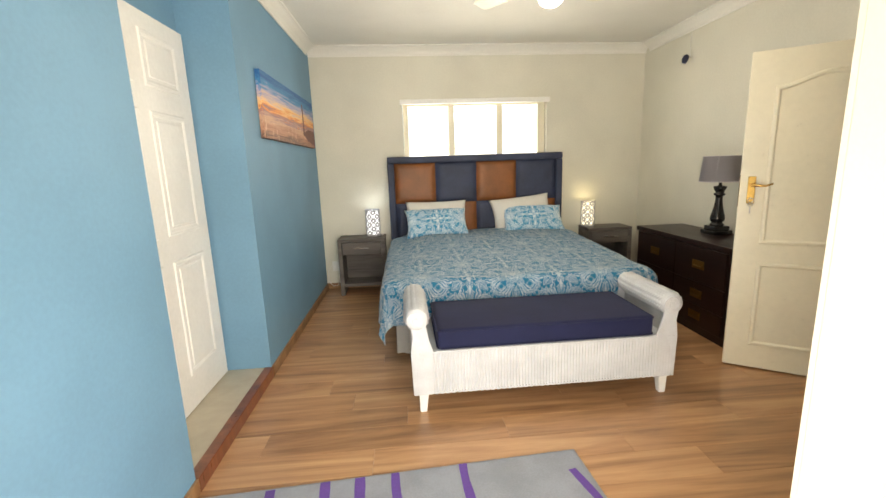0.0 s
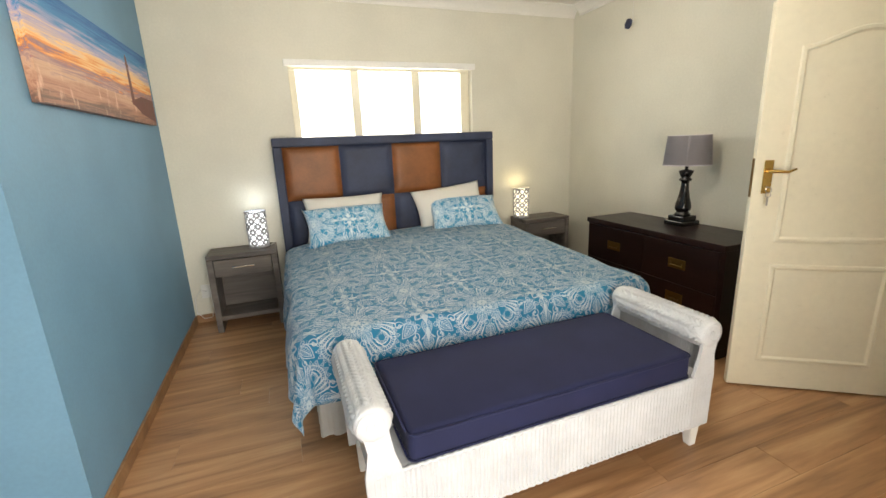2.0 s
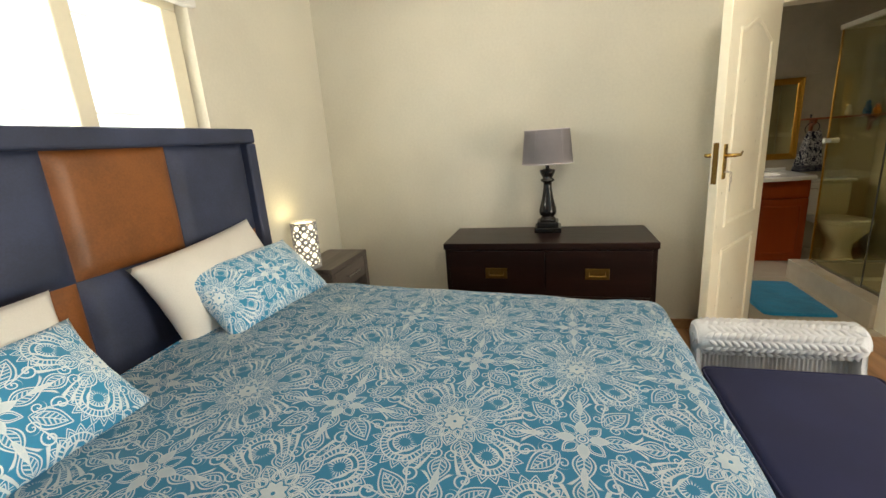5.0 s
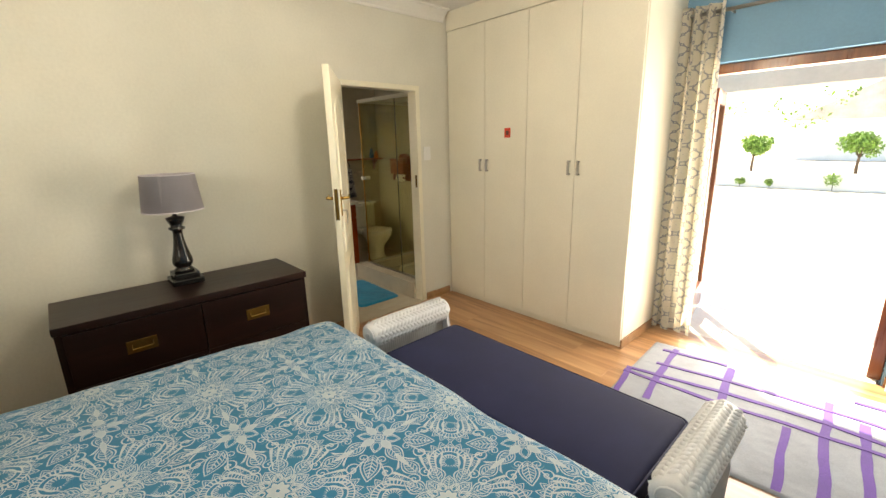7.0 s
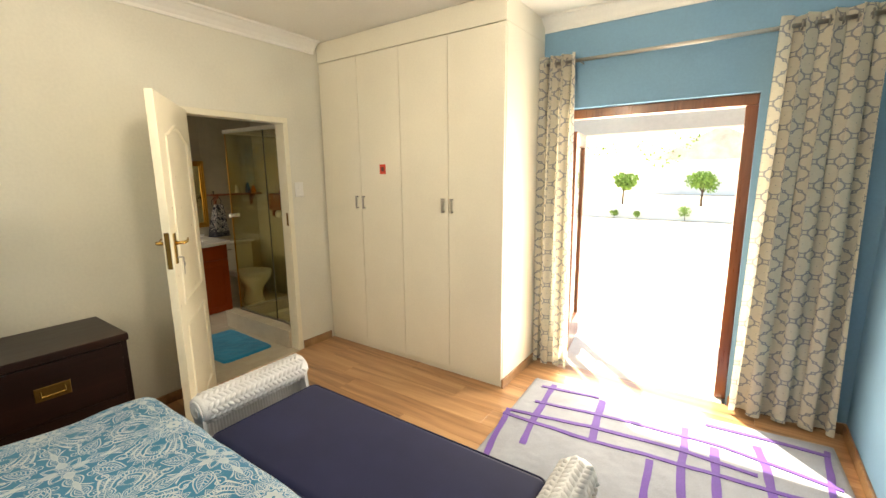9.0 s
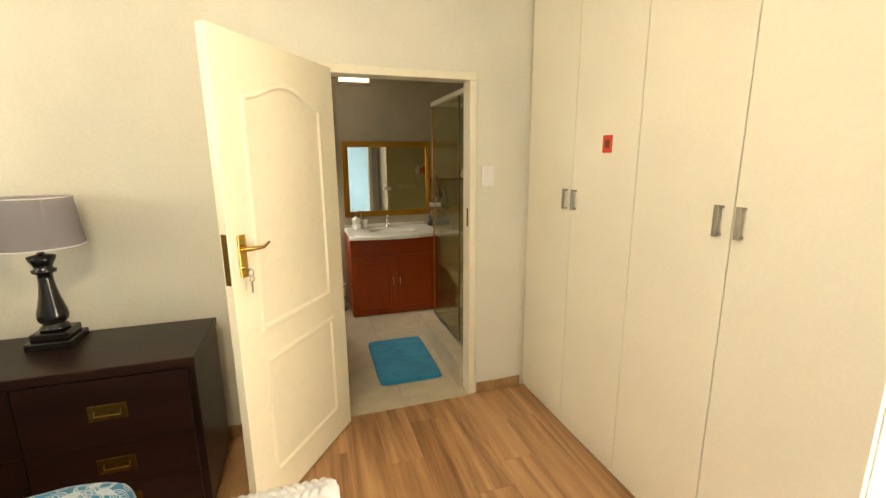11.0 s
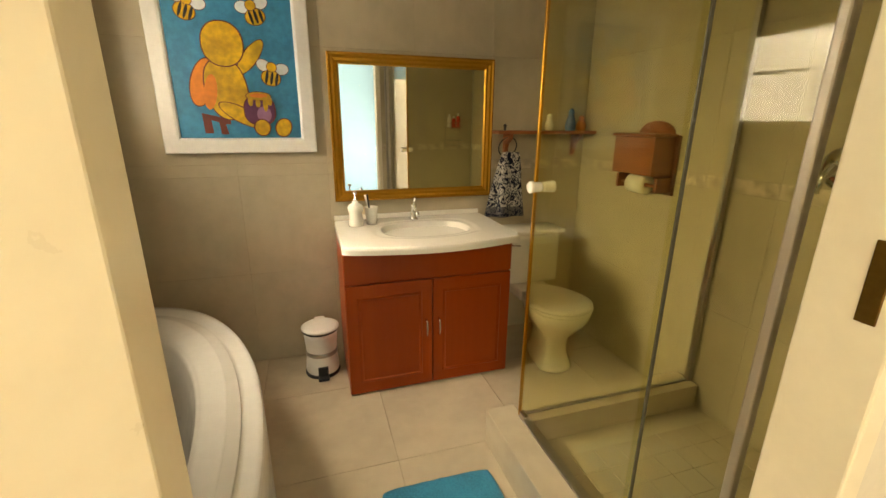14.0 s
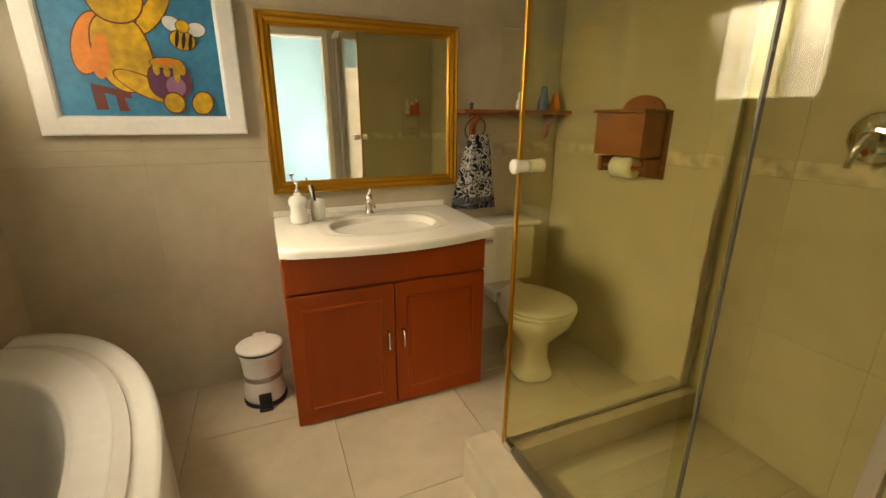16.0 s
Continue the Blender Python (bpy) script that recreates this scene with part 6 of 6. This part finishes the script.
solo("hand_towel", sheet(towel_fn, 60, 24, 0.004), M_TOWEL, "black and white floral towel hanging from the ring", "towel", pose(XBE - 0.085, 0.685, 1.03), True)

# ---- paper holder on the south wall ----
th_ = thing("paper_holder", (4.36, YS, 1.06), "red-stained pine toilet-paper box with a roll below", "paper holder")
bm = prism([(-0.16, 0.0), (0.16, 0.0), (0.16, 0.30)] + [(0.16 * math.cos(a) * 0.75, 0.30 + 0.07 * math.sin(a)) for a in [i * math.pi / 10 for i in range(11)]] + [(-0.16, 0.30)], 0, 0.016)
bmesh.ops.transform(bm, verts=bm.verts, matrix=pose(0, 0.018, 0, 90, 0, 0))
part("back_board", bm, M_PINE, th_)
part("box", box(-0.145, 0.0185, 0.10, 0.145, 0.15, 0.29, 0.004), M_PINE, th_)
part("box_lid", box(-0.155, 0.017, 0.291, 0.155, 0.165, 0.306, 0.004), M_PINE, th_)
for x in (-0.15, 0.13):
    part("arm", box(x, 0.018, 0.015, x + 0.02, 0.11, 0.09, 0.004), M_PINE, th_)
part("dowel", rod((-0.14, 0.08, 0.045), (0.14, 0.08, 0.045), 0.010, 10), M_PINE, th_)
rl2 = thing("toilet_roll", (4.36, YS + 0.08, 1.105), "white toilet-paper roll on its wooden holder", "toilet paper")
part("roll", lathe([(0.018, -0.055), (0.05, -0.055), (0.05, 0.055), (0.018, 0.055), (0.018, -0.055)], 28, pose(0, 0, 0, 0, 90, 0), closed=False), M_PAPER, rl2, "", True)

# ---- shower ----
SX, SY = 3.985, 1.212
kb = thing("shower_kerb", (3.45, 0.7, 0), "tiled shower kerb round the tray", "shower kerb", kind="structure")
wpart("kerb", box(XB + 0.012, SY - 0.135, 0.0, SX, SY, 0.172, 0.004), M_FTILE, kb)
wpart("kerb", box(SX - 0.135, YS + 0.012, 0.0, SX, SY - 0.136, 0.172, 0.004), M_FTILE, kb)
st = thing("shower_tray", (3.4, 0.6, 0), "cream mosaic-tiled shower floor", "shower tray", kind="structure")
wpart("bed", box(XB + 0.012, YS + 0.012, 0.0, SX - 0.136, SY - 0.136, 0.055), M_GROUT, st)
GX, GY, GZ = 3.905, 1.085, 2.03
enc = thing("shower_enclosure", (3.45, 0.7, 0.173), "frameless glass shower enclosure with a sliding door", "shower")
wpart("side_glass", box(GX - 0.004, YS + 0.03, 0.18, GX + 0.004, GY - 0.006, GZ - 0.02, 0.001), M_SHGLASS, enc, "clear tinted glass side panel")
wpart("front_glass", box(3.25, GY - 0.004, 0.18, GX - 0.006, GY + 0.004, GZ - 0.02, 0.001), M_SHGLASS, enc, "clear tinted glass front panel")
wpart("sliding_glass", box(XB + 0.05, GY - 0.026, 0.185, 3.29, GY - 0.018, GZ - 0.02, 0.001), M_SHGLASS, enc, "clear tinted sliding glass door")
wpart("corner_seal", box(GX - 0.006, GY - 0.006, 0.173, GX + 0.006, GY + 0.006, GZ - 0.02, 0.002), M_GILT, enc, "bronze corner strip")
wpart("wall_channel", box(GX - 0.014, YS + 0.012, 0.173, GX + 0.014, YS + 0.035, GZ, 0.002), M_STEEL, enc)
wpart("top_rail", box(XB + 0.012, GY - 0.03, GZ - 0.02, GX + 0.02, GY + 0.012, GZ + 0.015, 0.003), M_CREAM, enc)
wpart("top_rail", box(GX - 0.016, YS + 0.012, GZ - 0.02, GX + 0.016, GY - 0.031, GZ + 0.015, 0.003), M_CREAM, enc)
wpart("bottom_track", box(XB + 0.012, GY - 0.03, 0.173, GX - 0.008, GY + 0.010, 0.181, 0.002), M_STEEL, enc)
wpart("bottom_track", box(GX - 0.010, YS + 0.036, 0.173, GX + 0.010, GY - 0.031, 0.180, 0.001), M_STEEL, enc)
wpart("door_edge", box(3.244, GY - 0.005, 0.182, 3.249, GY + 0.005, GZ - 0.021, 0.001), M_EDGE, enc)
wpart("wall_profile", box(XB + 0.012, GY - 0.03, 0.182, XB + 0.045, GY + 0.010, GZ - 0.021, 0.002), M_STEEL, enc)
wpart("door_stile", box(2.990, GY - 0.018, 0.182, 3.012, GY + 0.004, GZ - 0.021, 0.005), M_PALEMETAL, enc, "pale brushed door stile")
wpart("corner_bracket", box(GX - 0.06, GY - 0.012, 0.181, GX - 0.012, GY + 0.010, 0.205, 0.003), M_CHROME, enc)
for s in (-1, 1):
    wpart("knob", lathe([(0.016, 0), (0.019, 0.004), (0.019, 0.030), (0.0215, 0.033), (0.0215, 0.044), (0.018, 0.047), (0, 0.047)], 20, pose(GX - 0.045, GY + s * 0.004, 1.19, -90 * s, 0, 0)), M_CERAMIC, enc, "white ceramic knob", True)
mx = thing("shower_mixer", (3.49, YS, 1.27), "chrome lever mixer on the shower wall", "tap")
part("plate", lathe([(0.0, 0.012), (0.075, 0.012), (0.07, 0.02), (0.03, 0.03), (0, 0.03)], 28, pose(0, 0, 0, -90, 0, 0)), M_CHROME, mx, "", True)
part("lever", tube([(0, 0.03, 0), (0, 0.07, 0), (0.012, 0.085, -0.03), (0.02, 0.09, -0.085)], 0.012, 12, radii=[0.022, 0.022, 0.012, 0.009]), M_CHROME, mx, "", True)
cd = thing("shower_caddy", (XB + 0.014, 0.36, 1.18), "wire shower caddy with red and white bottles", "shower caddy")
for z in (0.0, 0.18):
    bm = bmesh.new()
    for zz in (0, 0.05):
        bm = tube([(0.004, -0.1, z + zz), (0.10, -0.1, z + zz), (0.10, 0.1, z + zz), (0.004, 0.1, z + zz)], 0.003, 6, bm)
    for k in range(5):
        bm = rod((0.004, -0.09 + 0.045 * k, z), (0.1, -0.09 + 0.045 * k, z), 0.002, 6, bm)
    part("basket", bm, M_CHROME, cd)
for y in (-0.08, 0.08):
    part("upright", rod((0.006, y, -0.01), (0.006, y, 0.36), 0.003, 6), M_CHROME, cd)
for y, mt, h in ((-0.05, M_RED, 0.15), (0.0, M_RED, 0.12), (0.05, M_PLASTIC, 0.14)):
    bt = thing("shampoo_bottle", (XB + 0.07, 0.36 + y, 1.363), "small plastic shampoo bottle in the caddy", "bottle", "shower bottles")
    part("bottle", lathe([(0, 0), (0.02, 0), (0.021, h * 0.7), (0.01, h * 0.8), (0, h * 0.8)], 14), mt, bt, "", True)
    part("cap", lathe([(0.011, h * 0.8), (0.011, h), (0, h)], 12), M_PLASTIC, bt, "", True)

# ---- bath ----
bt = thing("bathtub", (3.9, 2.5, 0), "white oval built-in bath with a tiled surround", "bathtub")
BCX, BCY, BA, BB, BH = 3.47, 2.76, 1.36, 0.685, 0.50


def tub(s, t):
    """Outer apron, ledge, raised rim and bowl over the front half of an oval."""
    th = math.pi + math.pi * s
    prof = [(1.0, 0.0), (1.0, BH - 0.012), (0.992, BH), (0.905, BH), (0.902, BH + 0.010), (0.896, BH + 0.014), (0.85, BH + 0.015), (0.79, BH + 0.014), (0.765, BH + 0.004), (0.74, BH - 0.05),
            (0.70, 0.32), (0.65, 0.18), (0.56, 0.115), (0.40, 0.10), (0.2, 0.095), (0.0, 0.095)]
    i = min(int(t * 15), 14)
    f = t * 15 - i
    r = prof[i][0] * (1 - f) + prof[i + 1][0] * f
    z = prof[i][1] * (1 - f) + prof[i + 1][1] * f
    x = BCX + BA * r * math.cos(th)
    y = BCY + 0.035 * (r < 0.9) + BB * r * math.sin(th)
    return (min(max(x, XB + 0.013), XBE - 0.013), min(y, YBN - 0.013), z)


wpart("tub", sheet(tub, 90, 60), M_ACRYL, bt, "", True)
wpart("back_ledge", box(XB + 0.013, BCY - 0.02, BH - 0.06, 4.62, YBN - 0.012, BH + 0.012, 0.004), M_ACRYL, bt)
wpart("back_wall", box(XB + 0.3, BCY - 0.018, 0.09, 4.4, BCY + 0.002, BH - 0.061), M_ACRYL, bt)
wpart("overflow", lathe([(0, 0), (0.035, 0), (0.033, 0.01), (0.012, 0.016), (0, 0.016)], 20, pose(4.455, 2.725, 0.43, 0, -78, 12)), M_CHROME, bt, "chrome overflow knob", True)
wpart("plug", lathe([(0, 0), (0.03, 0), (0.03, 0.006), (0.02, 0.01), (0, 0.01)], 18, pose(4.02, 2.62, 0.104)), M_BLACK, bt, "", True)

# ---- bath mat ----
def mat_fn(s, t):
    a, b = 2 * s - 1, 2 * t - 1
    k = 1 - 0.035 * (abs(a) ** 8) * (abs(b) ** 8) * 1.5
    e = min(1 - abs(a), 1 - abs(b))
    return (a * 0.385 * k, b * 0.235 * k, 0.003 + 0.016 * min(1, e / 0.05) ** 0.5 + 0.003 * noise.noise(Vector((a * 9, b * 6, 0))))


mt = thing("bath_mat", (3.445, 1.50, 0.004), "plush turquoise bath mat on beige tiles", "bath mat", rz=-1)
part("tufted_face", sheet(mat_fn, 60, 40), M_TEALMAT, mt, "", True)
part("backing", box(-0.36, -0.21, 0.0, 0.36, 0.21, 0.004), M_RUG, mt)

# ---- light over the mirror ----
ml = thing("mirror_light", (XBE - 0.012, 1.60, 2.33), "slim lit wall light above the mirror", "wall light")
part("back_plate", box(-0.02, -0.17, 0, -0.001, 0.17, 0.07, 0.004), M_CHROME, ml)
part("tube", tube([(-0.05, -0.15, 0.05), (-0.05, 0.15, 0.05)], 0.014, 12), glow("warm_tube", (1.0, 0.88, 0.6), 0.8), ml, "glowing warm tube", True)
for y in (-0.13, 0.13):
    part("arm", rod((-0.018, y, 0.05), (-0.05, y, 0.05), 0.005, 8), M_CHROME, ml)

# ---- laid pieces: planks and tiles ----
fl = solo("floor", box(XW, YS + 0.001, -0.06, XE, YN, -0.009), M_GROUT, "oak-look laminate plank floor", "floor", kind="structure")
fl_meshes = {}


def piece(name, parent, x0, y0, z0, x1, y1, z1, material, bevel=0.0005):
    """One plank or tile; alike sizes share a mesh."""
    if name in ("tile", "border_tile") and z1 - z0 > 0.02:
        x0, y0, z0 = x0 - 0.0012 * (x1 - x0 > 0.02), y0 - 0.0012 * (y1 - y0 > 0.02), z0 - 0.0012
        x1, y1, z1 = x1 + 0.0012 * (x1 - x0 > 0.02), y1 + 0.0012 * (y1 - y0 > 0.02), z1 + 0.0012
    size = (round(x1 - x0, 4), round(y1 - y0, 4), round(z1 - z0, 4), material.name)
    if size not in fl_meshes:
        fl_meshes[size] = mesh_of(box(0, 0, 0, *size[:3], bevel, 1), name, material)
    ob = new(name, fl_meshes[size])
    ob.parent = parent
    ob.matrix_basis = pose(x0, y0, z0)
    return ob


prow, y = 0, YS + 0.002
while y < YN - 0.01:
    y1 = min(y + 0.19, YN - 0.001)
    x = XW + 0.001
    cut = [0.45, 1.10, 0.78, 0.20, 0.95, 0.62][prow % 6]
    while x < XE - 0.01:
        x1 = min(x + cut, XE - 0.001)
        if XE - x1 < 0.08:
            x1 = XE - 0.001
        piece("plank", fl, x, y, -0.008, x1 - 0.0007, y1 - 0.0007, 0.0, M_PLANK, 0.0010)
        x, cut = x1, 1.29
    y, prow = y1, prow + 1

bf = solo("floor_bath", box(XB, -0.05, -0.08, XBE, YBN, -0.006), M_GROUT, "beige bathroom floor of large square tiles", "floor", kind="structure")
xs = [XB + 0.001, 3.38, 3.98, 4.58, XBE - 0.001]
ys = [YS, 0.42, 1.02, 1.62, 2.22, YBN - 0.001]
for x0, x1 in zip(xs, xs[1:]):
    for y0, y1 in zip(ys, ys[1:]):
        piece("tile", bf, x0 + 0.0012, y0 + 0.0012, -0.006, x1 - 0.0012, y1 - 0.0012, 0.002, M_FTILE, 0.001)

TT = 0.010
zrow = [(0.003, 0.565, M_TILE), (0.568, 1.125, M_TILE), (1.128, 1.188, M_BAND), (1.191, 1.79, M_TILE), (1.793, 2.39, M_TILE), (2.393, ZB - 0.002, M_TILE)]
walls = {o.name: o for o in scene.objects}
for z0, z1, mtl in zrow:
    nm = "border_tile" if mtl is M_BAND else "tile"
    for y0, y1 in ((YS + 0.011, 0.33), (0.333, 0.80), (0.803, 1.275), (1.278, 1.79), (1.793, 2.26), (2.263, YBN - 0.011)):
        # Plain tile past y 0.8 stands in for lighting that fades the border.
        plain = mtl is M_BAND and y0 > 0.8
        piece("tile" if plain else nm, walls["wall_bath_east"], XBE - TT, y0, z0, XBE + 0.001, y1, z1, M_TILE if plain else mtl)
    for x0, x1 in ((XB + 0.011, 3.35), (3.353, 3.685), (3.688, 4.02), (4.023, 4.52), (4.523, XBE - 0.011)):
        piece(nm, walls["wall_bath_south"], x0, YS - 0.009, z0, x1, YS + 0.002, z1, mtl)
    for x0, x1 in ((XB + 0.011, 3.35), (3.353, 3.685), (3.688, VX0 - 0.002), (VX0 + 0.001, 4.36), (4.363, VX1 - 0.001), (VX1 + 0.002, XBE - 0.011)):
        if z1 <= VZ0 or x1 <= VX0 or x0 >= VX1 or z0 >= VZ1:
            piece(nm, walls["wall_bath_north"], x0, YBN - TT, z0, x1, YBN + 0.001, z1, mtl)
    for y0, y1 in ((YS + 0.011, 0.62), (0.623, BY0 - 0.048), (BY1 + 0.048, YBN - 0.011)):
        piece(nm, walls["wall_east"], XB - 0.001, y0, z0, XB + TT, y1, z1, mtl)
for x0, x1, z0, z1 in ((VX0 + 0.001, 4.36, 1.191, VZ0), (4.363, VX1 - 0.001, 1.191, VZ0), (VX0 + 0.001, 4.36, VZ1 + 0.001, 2.39), (4.363, VX1 - 0.001, VZ1 + 0.001, 2.39)):
    piece("tile", walls["wall_bath_north"], x0, YBN - TT, z0, x1, YBN + 0.001, z1 - 0.002, M_TILE)
# small shower floor tiles
for i in range(8):
    for j in range(8):
        x, y = XB + 0.02 + i * 0.104, YS + 0.02 + j * 0.112
        if x + 0.1 < SX - 0.137 and y + 0.108 < SY - 0.137:
            piece("mosaic_tile", st, x - 3.4, y - 0.6, 0.054, x + 0.1025 - 3.4, y + 0.1105 - 0.6, 0.0575, M_FTILE, 0.001)
